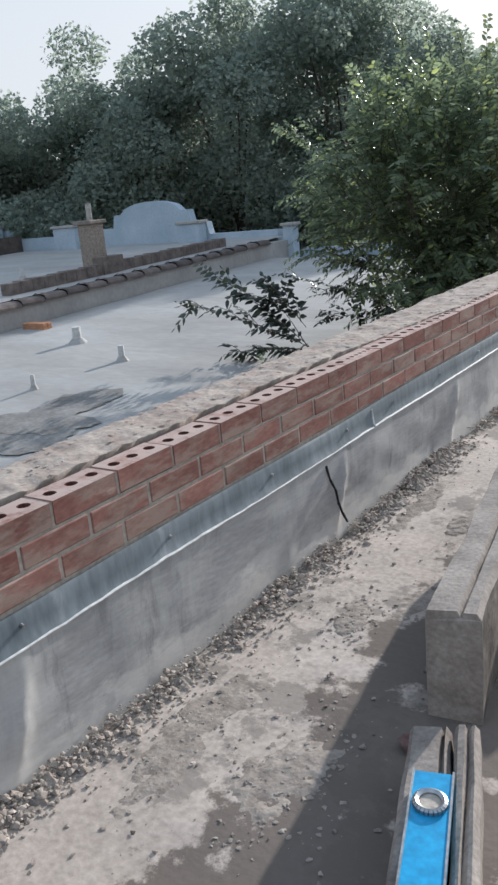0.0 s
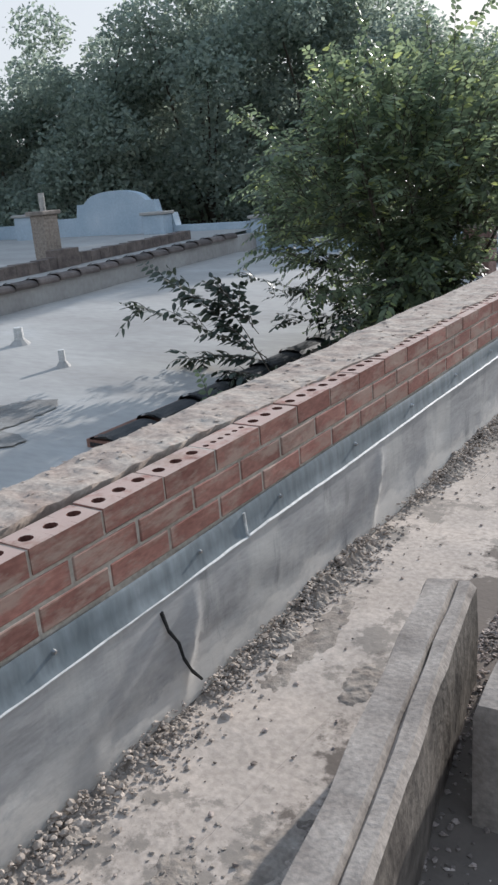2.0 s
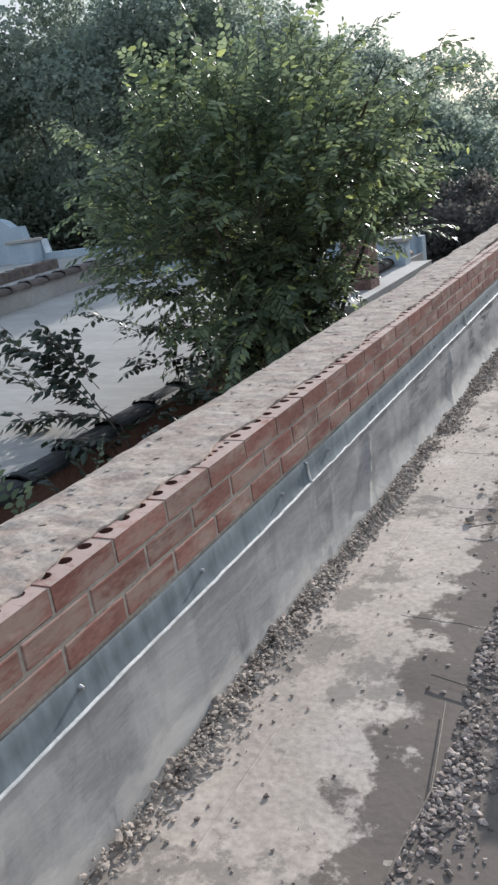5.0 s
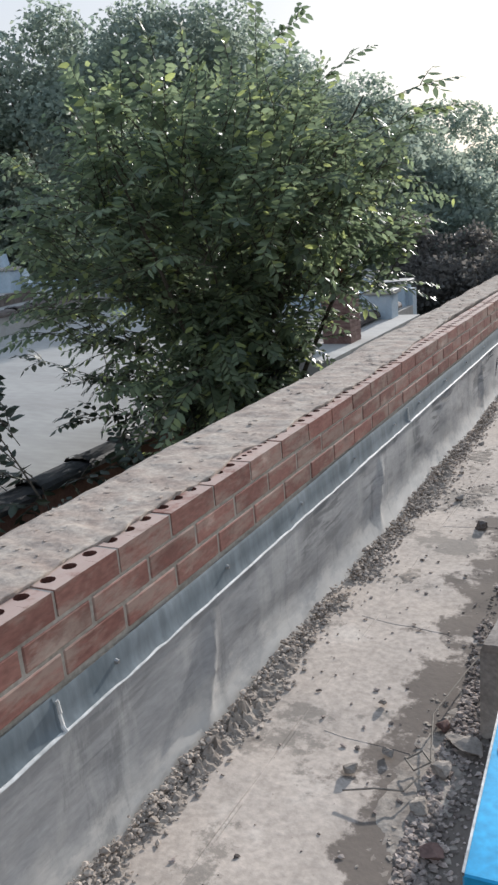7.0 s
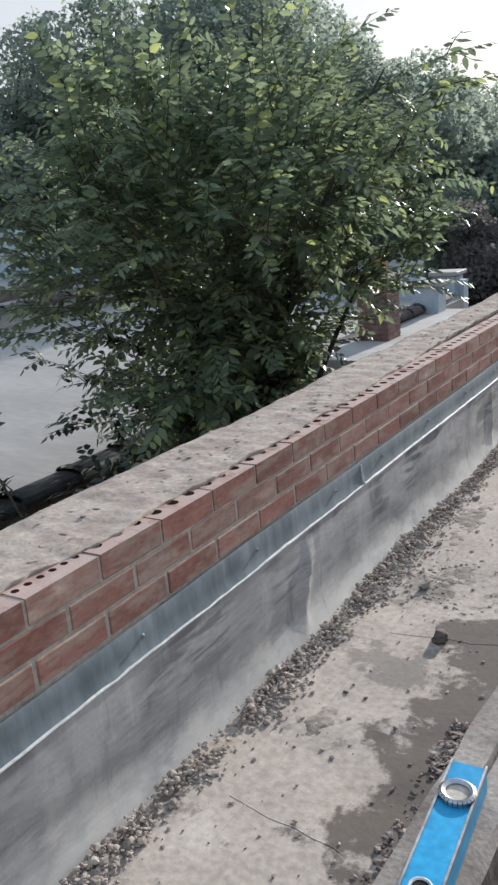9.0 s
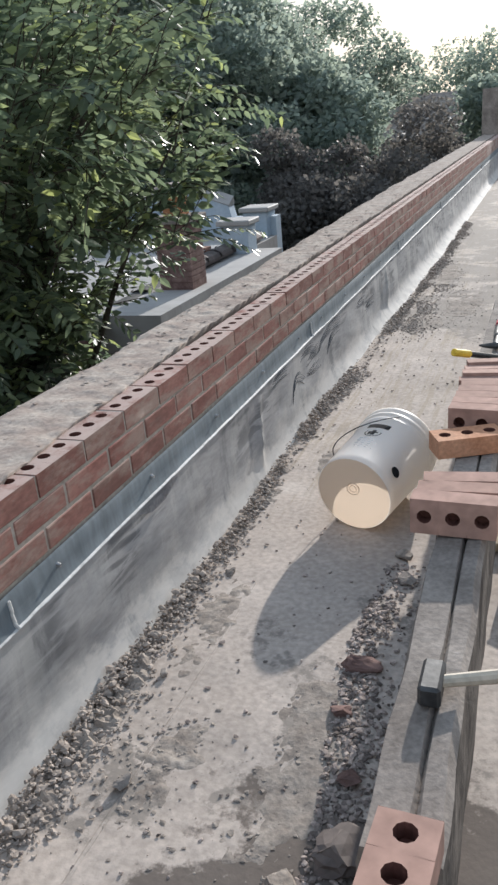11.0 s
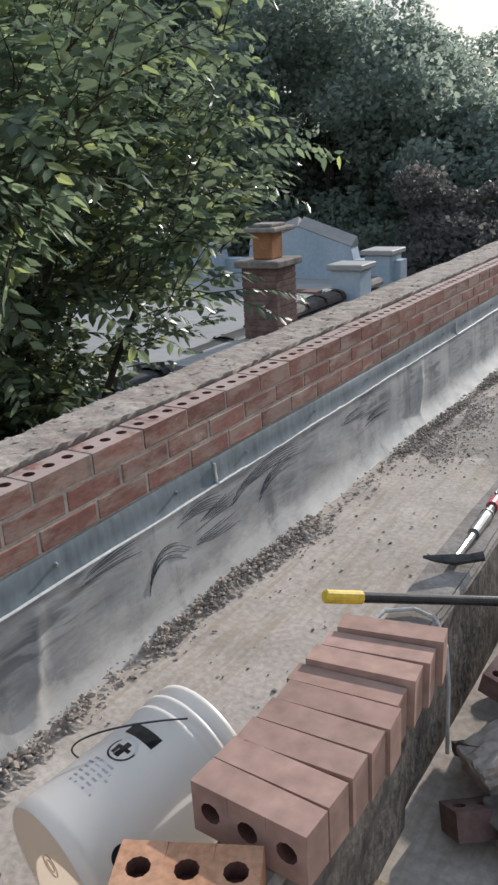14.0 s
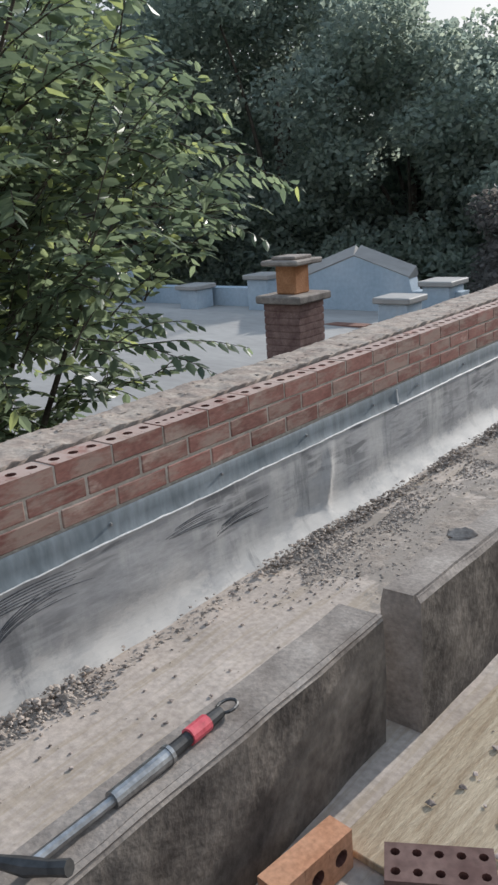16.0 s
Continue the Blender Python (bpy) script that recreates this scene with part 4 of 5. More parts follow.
front_wall("parapet_gabled", "pale blue painted front parapet with a low gable", -11.6, -4.0, 22.6, 0.1, -7, gable, M["render_blue"])
bm = bmesh.new()
box(bm, -11.7, -4.0, 21.0, 22.6, -7, -0.82)
box(bm, -4.75, -3.4, 16.0, 21.0, -7, -0.82)
tagged(part("roof_front", bm, M["roof_white"], None), "pale coated roof behind the gabled parapet", "roof", kind="structure")
for k, (x0, x1, y0, y1, zb, zt) in enumerate(((-4.61, -4.12, 22.4, 22.95, -0.85, -0.26), (-4.29, -3.8, 20.4, 20.85, -0.9, -0.25), (-9.86, -9.38, 22.0, 22.5, -0.9, -0.35), (-8.22, -7.72, 22.2, 22.7, -0.9, -0.15), (-11.87, -11.52, 22.0, 22.35, -0.8, 0.35), (-15.85, -15.0, 21.95, 22.38, -0.1, 0.62), (-21.65, -20.55, 21.9, 22.38, -0.1, 0.80), (-25.3, -24.4, 21.4, 21.9, -0.1, 1.0))):
    root = tagged(new("parapet_pier"), "pale painted parapet pier with a cap slab", "pier", group="parapet piers")
    bm = bmesh.new()
    box(bm, x0, x1, y0, y1, zb, zt - 0.09, 0.015)
    part("shaft", bm, M["render_blue"], root)
    bm = bmesh.new()
    box(bm, x0 - 0.06, x1 + 0.06, y0 - 0.06, y1 + 0.06, zt - 0.09, zt, 0.015)
    part("cap", bm, M["roof_white"], root)
bm = bmesh.new()
for sgn, x1, z1 in ((1, -4.95, -0.21), (-1, -7.13, -0.21)):
    a, b = Vector((-6.04, 22.75, 0.16 + 0.0)), Vector((x1, 22.75, z1))
    tube(bm, a, b, 0.17, 0.17, 4)
tagged(part("gable_coping", bm, M["roof_white"], None), "pale coping slabs over the gable", "coping", kind="structure")
coping_run("coping_front", "scalloped dark tile coping along the roof edge", lambda v: -4.2, 0.34, 18.6, 22.0, lambda v: -0.72, 0.55, M["tile"], 0.09)


def chimney(name, label, x, y, zb, zt, w, mat, pot):
    root = tagged(new(name), label, "chimney")
    root.location = (x, y, zb)
    h = zt - zb
    bm = bmesh.new()
    rows = max(4, int(h / 0.075))
    rings = []
    for i in range(rows):
        for z, k in ((h * i / rows, 0.0), (h * (i + 1) / rows - 0.014, 0.0), (h * (i + 1) / rows - 0.011, 0.008), (h * (i + 1) / rows - 0.003, 0.008)):
            q = w / 2 - k
            rings.append([bm.verts.new((x, y2, z)) for x, y2 in ((-q, -q), (q, -q), (q, q), (-q, q))])
    for a, b in zip(rings, rings[1:]):
        for i in range(4):
            bm.faces.new((a[i], a[(i + 1) % 4], b[(i + 1) % 4], b[i]))
    part("shaft", bm, mat, root)
    bm = bmesh.new()
    box(bm, -w / 2 - 0.07, w / 2 + 0.07, -w / 2 - 0.07, w / 2 + 0.07, h, h + 0.09, 0.015)
    part("cap", bm, M["stone"], root)
    return root, h


ch, h = chimney("chimney", "dark red brick chimney with a terracotta pot and flat cowl", -3.85, 17.75, -0.95, 0.08, 0.50, M["brick_old"], True)
bm = bmesh.new()
box(bm, -0.14, 0.14, -0.14, 0.14, h + 0.09, h + 0.42, 0.015)
part("pot", bm, M["terracotta"], ch, "orange terracotta chimney pot")
bm = bmesh.new()
box(bm, -0.26, 0.26, -0.26, 0.26, h + 0.42, h + 0.48, 0.015)
box(bm, -0.17, 0.17, -0.17, 0.17, h + 0.48, h + 0.52, 0.01)
part("cowl", bm, M["stone"], ch)
ch, h = chimney("chimney", "grey rendered chimney with a thin metal flue", -13.1, 15.3, -0.4, 0.92, 0.43, M["rubble_skin"], False)
bm = bmesh.new()
tube(bm, (0.02, 0, h + 0.09), (0.02, 0, h + 0.48), 0.07, 0.07, 12)
part("flue", bm, M["steel"], ch)


def vent_pipe(x, y, zb, hh, r, label):
    root = tagged(new("vent_pipe"), label, "vent pipe", group="roof vents")
    root.location = (x, y, zb)
    bm = bmesh.new()
    tube(bm, (0, 0, 0), (0, 0, hh), r, r * 0.9, 12)
    part("pipe", bm, M["bead"], root)
    bm = bmesh.new()
    tube(bm, (0, 0, -0.02), (0, 0, 0.07), r * 2.2, r * 1.1, 12)
    part("collar", bm, M["roof_white"], root)


vent_pipe(-9.35, 10.85, roof_z(-9.35, 10.85), 0.27, 0.085, "squat white coated vent pipe on the roof")
vent_pipe(-7.5, 10.0, roof_z(-7.5, 10.0), 0.24, 0.055, "white coated vent pipe with a rounded collar")
vent_pipe(-7.62, 8.28, roof_z(-7.62, 8.28), 0.22, 0.035, "thin white vent pipe on the roof")
vent_pipe(-15.0, 14.6, -0.25, 0.3, 0.06, "white vent pipe on the further roof")
vent_pipe(-7.6, 19.2, roof_z(-7.6, 19.2), 0.3, 0.05, "white vent pipe near the front parapet")
pile = tagged(new("brick_pile"), "small pile of red bricks on the white roof", "bricks")
for i in range(12):
    bm = bmesh.new()
    x0, y0, z0 = -11.55 + 0.21 * (i % 3), 11.5 + 0.11 * ((i // 3) % 2), roof_z(-11.2, 11.7) - 0.02 + 0.068 * (i // 6)
    box(bm, x0, x0 + 0.2, y0, y0 + 0.1, z0, z0 + 0.064, 0.006)
    part("brick", bm, M["brick_orange"], pile)

# end of the roof, ground and far house
bm = bmesh.new()
box(bm, -0.34, 7.0, 27.0, 27.4, -7, 1.2)
box(bm, -0.4, 0.4, 25.6, 27.0, 0.3, 1.5)
tagged(part("wall_north", bm, M["stone"], None), "grey brick end wall of the roof", "wall", kind="structure")
g = 400
bm = bmesh.new()
bmesh.ops.create_grid(bm, x_segments=40, y_segments=40, size=g, matrix=Matrix.Translation((0, 100, -7.0)))
tagged(part("ground", bm, M["ground"], None), "dim grassy ground between the houses", "ground", kind="structure")
house = tagged(new("house"), "pale tan house with a hipped roof behind the trees", "house")
bm = bmesh.new()
box(bm, -7.5, 3.0, 40, 48, -7, 0.1)
part("wall", bm, M["mortar"], house)
bm = bmesh.new()
b4 = [bm.verts.new(p) for p in ((-8, 39.5, 0.1), (3.5, 39.5, 0.1), (3.5, 48.5, 0.1), (-8, 48.5, 0.1))]
r2 = [bm.verts.new(p) for p in ((-4, 44, 1.7), (-0.5, 44, 1.7))]
for f in ((b4[0], b4[1], r2[1], r2[0]), (b4[1], b4[2], r2[1]), (b4[2], b4[3], r2[0], r2[1]), (b4[3], b4[0], r2[0])):
    bm.faces.new(f)
part("roof", bm, M["stone"], house)
for x in (-6, -3.2, -0.4, 1.6):
    bm = bmesh.new()
    box(bm, x - 0.5, x + 0.5, 39.93, 40.05, -1.6, -0.3)
    part("window", bm, M["glass"], house)

# ---- trees ----
FAR = ((-31, 24, 5.8, 4.6), (-26.5, 26, 7.0, 4.4), (-22.6, 27.5, 8.9, 4.3), (-19.0, 30.0, 10.4, 4.6), (-15.0, 32.5, 10.4, 4.6), (-11.2, 34.5, 8.2, 4.4), (-16.5, 39.5, 10.2, 4.6), (-13.0, 41.0, 8.2, 4.2), (-10.6, 45.0, 6.5, 3.8), (-27, 34, 9.4, 5.0), (-22, 37, 11.2, 5.0), (-34, 30, 6.8, 5.0), (-9.0, 36, 5.6, 3.2))
for k, (x, y, top, r) in enumerate(FAR):
    cz = (top - 5.5) / 2
    tree("tree", "tall dense green broadleaf tree behind the houses", (x, y, -7), (x, y, cz), (r, r, (top + 5.5) / 2), 46000, 0.21, M["leaf_far_hazed"], 100 + k, 0.3, 70, 0.45, lump=(0.16, 0.33))
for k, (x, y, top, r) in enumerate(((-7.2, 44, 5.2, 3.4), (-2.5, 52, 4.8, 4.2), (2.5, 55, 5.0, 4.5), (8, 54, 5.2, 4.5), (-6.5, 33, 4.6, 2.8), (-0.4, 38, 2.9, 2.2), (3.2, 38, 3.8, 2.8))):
    tree("tree", "lower green tree with haze-paled leaves beyond the end of the roof", (x, y, -7), (x, y, (top - 5) / 2), (r, r, (top + 5) / 2), 22000, 0.22, M["leaf_far_hazed"], 130 + k, 0.25, 34, 0.45)
for k, (x, y, top, r) in enumerate(((-3.6, 27.5, 1.3, 2.0), (-2.2, 31, 1.6, 2.2), (-5.0, 28.5, 1.4, 1.8))):
    tree("tree", "dark reddish-leaved tree beside the parapet", (x, y, -7), (x, y, top - 2.6), (r, r, 2.6), 15000, 0.15, M["leaf_red"], 150 + k, 0.16, 24, 0.4)
ELM_C, ELM_R = np.array((-3.1, 12.5, 0.7)), np.array((1.95, 2.25, 2.2))
rng = np.random.default_rng(170)
shoots, stems = [], [((-3.1, 12.6, -7), (-3.1, 12.6, 0.5))]
for k in range(12):
    a = 2 * math.pi * k / 12 + rng.uniform(-0.2, 0.2)
    q = rng.uniform(0.45, 0.8)
    stems.append(((-3.1, 12.6, rng.uniform(-2.2, -0.6)), tuple(ELM_C + ELM_R * np.array((math.cos(a) * q, math.sin(a) * q, rng.uniform(0.2, 0.75))))))
count = 0
while count < 2300:
    u = rng.normal(0, 1, 3)
    u /= np.linalg.norm(u)
    rho = rng.uniform(0.02, 1.0) ** 0.45
    s0 = ELM_C + u * ELM_R * rho * 0.9
    if rng.uniform() < 0.2:
        s0 = np.array((rng.normal(-3.1, 0.42), rng.normal(12.3, 0.5), rng.uniform(-1.3, 0.6)))
    # a fan that is narrow at the foot, with gaps between its plumes
    wide = math.hypot((s0[0] + 3.1) / 1.0, (s0[1] - 12.5) / 1.2)
    if wide > 0.6 + 0.62 * (s0[2] + 1.25) or s0[0] > -1.15:
        continue
    if rho > 0.4 and nz(*s0, 0.95) + 0.5 * nz(*s0, 2.3) < -0.06:
        continue
    if s0[2] < 0.45 and (s0[1] > 12.9 or s0[0] > -2.5) and rng.uniform() > 0.05:
        continue
    d = u * np.array((1, 1, 0.7)) * 0.75 + np.array((0, 0, 0.55)) + rng.normal(0, 0.38, 3)
    d /= np.linalg.norm(d)
    ln = rng.uniform(0.35, 0.95)
    end = s0 + d * ln + np.array((0, 0, -0.35 * ln * rng.uniform(0.2, 1.3)))
    if end[0] > -0.75 or (end[0] > -1.1 and end[2] < 0.9):
        continue
    shoots.append((tuple(s0), tuple(s0 + d * ln * 0.55), tuple(end)))
    count += 1


def plume(a, b, n, spread, ln, lift=0.16):
    """A long arching branch from a to b with side shoots along it."""
    a, b = np.array(a, float), np.array(b, float)
    mid = (a + b) / 2 + np.array((0, 0, lift * np.linalg.norm(b - a)))
    shoots.append((tuple(a), tuple(mid), tuple(b)))
    ax = (b - a) / np.linalg.norm(b - a)
    for i in range(n):
        t = rng.uniform(0.05, 0.9)
        p = (1 - t) ** 2 * a + 2 * t * (1 - t) * mid + t * t * b
        d = ax * 0.8 + rng.normal(0, spread, 3)
        d /= np.linalg.norm(d)
        q = ln * rng.uniform(0.5, 1.0)
        shoots.append((tuple(p), tuple(p + d * q * 0.5 + np.array((0, 0, 0.12 * q))), tuple(p + d * q - np.array((0, 0, 0.12 * q)))))


for a, b, n, spread, ln in (
        ((-4.2, 12.5, 0.7), (-6.05, 12.7, 2.25), 22, 0.45, 0.45), ((-4.2, 12.3, 0.5), (-5.5, 12.4, 1.2), 24, 0.5, 0.45),
        ((-2.2, 12.4, 2.2), (-1.36, 12.4, 2.66), 3, 0.25, 0.2), ((-1.9, 12.4, 1.9), (-0.62, 12.4, 2.3), 7, 0.3, 0.3), ((-1.6, 12.4, 1.85), (-0.55, 12.5, 2.08), 4, 0.3, 0.25), ((-2.7, 12.4, 2.5), (-1.99, 12.4, 3.02), 3, 0.25, 0.2),
        ((-2.75, 12.4, 2.5), (-2.92, 12.4, 3.2), 2, 0.25, 0.2), ((-3.5, 12.4, 2.4), (-3.75, 12.4, 3.3), 4, 0.3, 0.25), ((-3.2, 12.4, 2.4), (-3.3, 12.4, 3.1), 3, 0.3, 0.22), ((-3.0, 12.5, 1.9), (-3.55, 12.2, 2.75), 10, 0.5, 0.4),
        ((-2.6, 13.4, 1.7), (-1.05, 14.1, 1.3), 16, 0.4, 0.35), ((-2.4, 13.6, 1.3), (-1.35, 14.1, 1.02), 9, 0.4, 0.3), ((-2.6, 13.4, 1.9), (-1.5, 14.0, 1.75), 12, 0.5, 0.35), ((-2.6, 13.6, 0.9), (-1.8, 14.1, 1.0), 9, 0.4, 0.3),
        ((-3.0, 13.2, -0.5), (-2.35, 13.9, 0.6), 14, 0.5, 0.4), ((-3.0, 13.3, -0.3), (-2.0, 14.0, 0.2), 12, 0.4, 0.35), ((-3.1, 12.6, -0.6), (-2.5, 13.9, 0.1), 10, 0.5, 0.35), ((-2.2, 12.9, 1.7), (-0.95, 12.9, 1.95), 10, 0.45, 0.35),
        ((-1.9, 11.6, 0.5), (-1.15, 11.4, 1.2), 26, 0.6, 0.4), ((-1.7, 11.8, 1.0), (-1.0, 11.8, 1.7), 22, 0.6, 0.4), ((-1.9, 12.6, 0.5), (-1.05, 12.6, 1.1), 16, 0.5, 0.4), ((-3.4, 13.4, 1.8), (-2.6, 14.0, 2.4), 16, 0.5, 0.4)):
    plume(a, b, n, spread, ln)
shoot_tree("tree", "leafy green elm with arching shoots growing past the parapet", (-3.1, 12.6, -7), stems, shoots, 0.122, M["leaf_near"], 171, 0.13)

shoots, stems = [], [((-3.9, 10.6, -3), (-4.2, 10.5, -1.0)), ((-4.2, 10.5, -1.2), (-4.8, 10.5, -0.3)), ((-4.1, 10.6, -1.6), (-4.9, 10.5, -0.95))]
for a, b, n, spread, ln in (((-4.26, 10.5, -0.95), (-6.18, 10.5, 0.32), 14, 0.25, 0.5), ((-4.3, 10.5, -0.9), (-6.69, 10.5, -0.22), 16, 0.22, 0.5), ((-4.3, 10.5, -0.95), (-5.75, 10.5, -1.0), 15, 0.3, 0.45), ((-4.4, 10.5, -0.6), (-5.0, 10.55, 0.0), 16, 0.4, 0.45), ((-4.5, 10.5, -0.4), (-5.5, 10.5, -0.12), 12, 0.3, 0.4), ((-4.2, 10.8, -1.1), (-3.4, 11.3, -0.85), 14, 0.6, 0.4), ((-4.0, 10.3, -1.1), (-4.3, 9.6, -0.9), 8, 0.5, 0.35)):
    plume(a, b, n, spread, ln, 0.06)
shoot_tree("sapling", "arching elm sapling with shade-dark leaf colour hanging over the neighbouring roof edge", (-3.9, 10.6, -3), stems, shoots, 0.165, M["leaf_shaded"], 181, 0.04)
shoots, stems = [], [((-3.4, 12.2, -4), (-3.7, 12.2, -0.7)), ((-3.5, 12.2, -1.6), (-4.4, 12.3, -0.3))]
for a, b, n, spread, ln in (((-3.9, 12.4, -0.35), (-5.45, 12.4, -0.45), 16, 0.5, 0.45), ((-3.9, 12.4, -0.1), (-5.2, 12.5, 0.1), 16, 0.5, 0.45), ((-3.7, 12.2, -0.7), (-6.0, 12.3, -0.05), 12, 0.4, 0.4), ((-3.5, 12.0, -0.6), (-4.9, 11.7, -0.75), 18, 0.6, 0.4), ((-3.4, 12.0, -0.9), (-3.0, 11.4, -0.3), 22, 0.8, 0.4), ((-3.2, 12.2, -0.6), (-2.2, 12.2, -0.1), 22, 0.7, 0.4)):
    plume(a, b, n, spread, ln, 0.08)
shoot_tree("sapling", "elm sapling with shade-dark leaf colour spreading low under the taller tree", (-3.4, 12.2, -4), stems, shoots, 0.13, M["leaf_shaded"], 186, 0.05)
# low growth between the two houses
for k in range(9):
    x, y = rng.uniform(-3.6, -2.0), 8.2 + 0.62 * k
    shoots = []
    for i in range(20):
        p = np.array((x, y, -1.15)) + rng.normal(0, 0.28, 3) * np.array((1, 1, 0.5))
        d = rng.normal(0, 0.5, 3) + np.array((0, 0, 0.6))
        q = rng.uniform(0.25, 0.55)
        shoots.append((tuple(p), tuple(p + d * q * 0.6), tuple(p + d * q - np.array((0, 0, 0.1)))))
    # two of every three shrubs take the shade-dark leaf colour
    shoot_tree("shrub", "dark leafy shrub growing up between the two houses", (x, y, -7), [((x, y, -7), (x, y, -1.0))], shoots, 0.11, M["leaf_shaded" if k % 3 else "leaf_near"], 191 + k, 0.03)

# ---- things on the roof ----
BRICK_L, BRICK_W, BRICK_H = 0.203, 0.092, 0.057


def cored_mesh(name, mats, r=0.0165, holes=3):
    bm = bmesh.new()
    holed_box(bm, BRICK_W, BRICK_L, BRICK_H, holes, r)
    return mesh_of(name, bm, mats)


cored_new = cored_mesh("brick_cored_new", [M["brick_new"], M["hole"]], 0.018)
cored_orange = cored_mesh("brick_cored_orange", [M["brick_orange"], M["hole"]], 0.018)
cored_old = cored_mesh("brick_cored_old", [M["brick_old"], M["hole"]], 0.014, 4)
EDGE = Matrix(((0, 1, 0, 0), (0, 0, -1, 0), (-1, 0, 0, 0), (0, 0, 0, 1)))   # on its long edge, holes towards -y


def loose_brick(me, m, label, group="loose bricks"):
    ob = new("brick", me)
    ob.matrix_world = m
    return tagged(ob, label, "brick", group=group)


Z0 = 0.343
for i in range(3):
    loose_brick(cored_new, Matrix.Translation((0.877 + 0.006 * i, 9.005 + 0.061 * i, Z0 + BRICK_W / 2)) @ pose(0, 0, 0, 0, 0, (-2, 3, 7)[i]) @ EDGE, "smooth pinkish-red cored brick set on edge on the coping", "stack of three bricks")
for i in range(5):
    loose_brick(cored_new, Matrix.Translation((0.893 + 0.003 * i, 9.645 + 0.0605 * i, Z0 + BRICK_W / 2)) @ pose(0, 0, 0, 0, 0, (-4, -3, 1, 2, 4)[i]) @ EDGE, "smooth pinkish-red cored brick set on edge on the coping", "row of bricks on the coping")
for i, (dx, dy, dz, tl) in enumerate(((0.0, 9.95, -0.008, 5), (0.006, 10.012, 0.0, 7), (0.008, 10.075, -0.004, 9), (0.01, 10.138, 0.002, 11))):
    loose_brick(cored_new, Matrix.Translation((0.89 + dx, dy, Z0 + BRICK_W / 2 + dz)) @ pose(0, 0, 0, -4, 0, tl) @ EDGE, "pinkish-red brick with broken mortar leaning in the row", "row of bricks on the coping")
loose_brick(cored_orange, pose(0.858, 9.515, Z0 + BRICK_H / 2, 0, 0, -65), "bright orange cored brick lying flat by the bucket")
loose_brick(cored_new, pose(0.915, 7.975, Z0 + BRICK_H / 2, 0, 0, -3), "pale pinkish cored brick lying flat on the coping")

# bucket lying on its side
bk = tagged(new("bucket"), "white plastic builder's bucket lying on its side", "bucket")
bk.matrix_world = Matrix.Translation((0.49, 9.585, 0.134)) @ Vector((0.085, 0.365, 0.03)).to_track_quat('Z', 'X').to_matrix().to_4x4()
bm = bmesh.new()
seg = 40
prof = [(0.130, 0.0), (0.133, 0.004), (0.134, 0.03), (0.143, 0.285), (0.148, 0.29), (0.148, 0.30), (0.145, 0.302), (0.146, 0.318), (0.152, 0.320), (0.152, 0.332), (0.147, 0.334), (0.148, 0.352), (0.153, 0.355), (0.153, 0.368), (0.146, 0.37), (0.142, 0.36), (0.1285, 0.02), (0.0, 0.02)]
rings = [[bm.verts.new((r * math.cos(2 * math.pi * i / seg), r * math.sin(2 * math.pi * i / seg), z)) for i in range(seg)] for r, z in prof[:-1]]
for a, b in zip(rings, rings[1:]):
    for i in range(seg):
        bm.faces.new((a[i], a[(i + 1) % seg], b[(i + 1) % seg], b[i]))
part("shell", bm, M["bucket"], bk, smooth=True)
bm = bmesh.new()
bmesh.ops.create_circle(bm, cap_ends=True, segments=seg, radius=0.1298, matrix=Matrix.Translation((0, 0, 0.002)))
for r0 in (0.022, 0.012):
    tv = []
    for i in range(20):
        a0, a1 = 2 * math.pi * i / 20, 2 * math.pi * (i + 1) / 20
        tube(bm, (0.02 + r0 * math.cos(a0), r0 * math.sin(a0), -0.001), (0.02 + r0 * math.cos(a1), r0 * math.sin(a1), -0.001), 0.0012, 0.0012, 5)
part("base", bm, M["bucket_base"], bk, "bucket base tinted tan for the sun glowing through")


def on_bucket(bm, a0, a1, z0, z1, lift, steps=6):
    """A curved label piece on the bucket's wall between two angles and two heights."""
    row = []
    for i in range(steps + 1):
        a = a0 + (a1 - a0) * i / steps
        row.append([bm.verts.new(((0.132 + (z - 0.03) * 0.039 + lift) * math.cos(a), (0.132 + (z - 0.03) * 0.039 + lift) * math.sin(a), z)) for z in (z0, z1)])
    for p, q in zip(row, row[1:]):
        bm.faces.new((p[0], q[0], q[1], p[1]))


def up_angle():
    inv = bk.matrix_world.to_3x3().inverted()
    u = inv @ Vector((-0.1, -0.25, 1.0))
    return math.atan2(u.y, u.x)


ua = up_angle()
side = 1 if (bk.matrix_world.to_3x3() @ Vector((math.cos(ua + 0.5), math.sin(ua + 0.5), 0))).x < (bk.matrix_world.to_3x3() @ Vector((math.cos(ua - 0.5), math.sin(ua - 0.5), 0))).x else -1
lab = bmesh.new()
on_bucket(lab, ua - 0.28, ua + 0.30, 0.222, 0.25, 0.0015)
tagged(part("label_band", lab, M["ink"], bk), "dark printed warning band")
lab = bmesh.new()
for i in range(6):
    z = 0.085 + 0.012 * i
    on_bucket(lab, ua - 0.26 + 0.03 * (i % 2), ua + 0.28 - 0.05 * (i % 3), z, z + 0.005, 0.0015)
tagged(part("label_lines", lab, M["ink_grey"], bk), "lines of small grey print")
lab = bmesh.new()
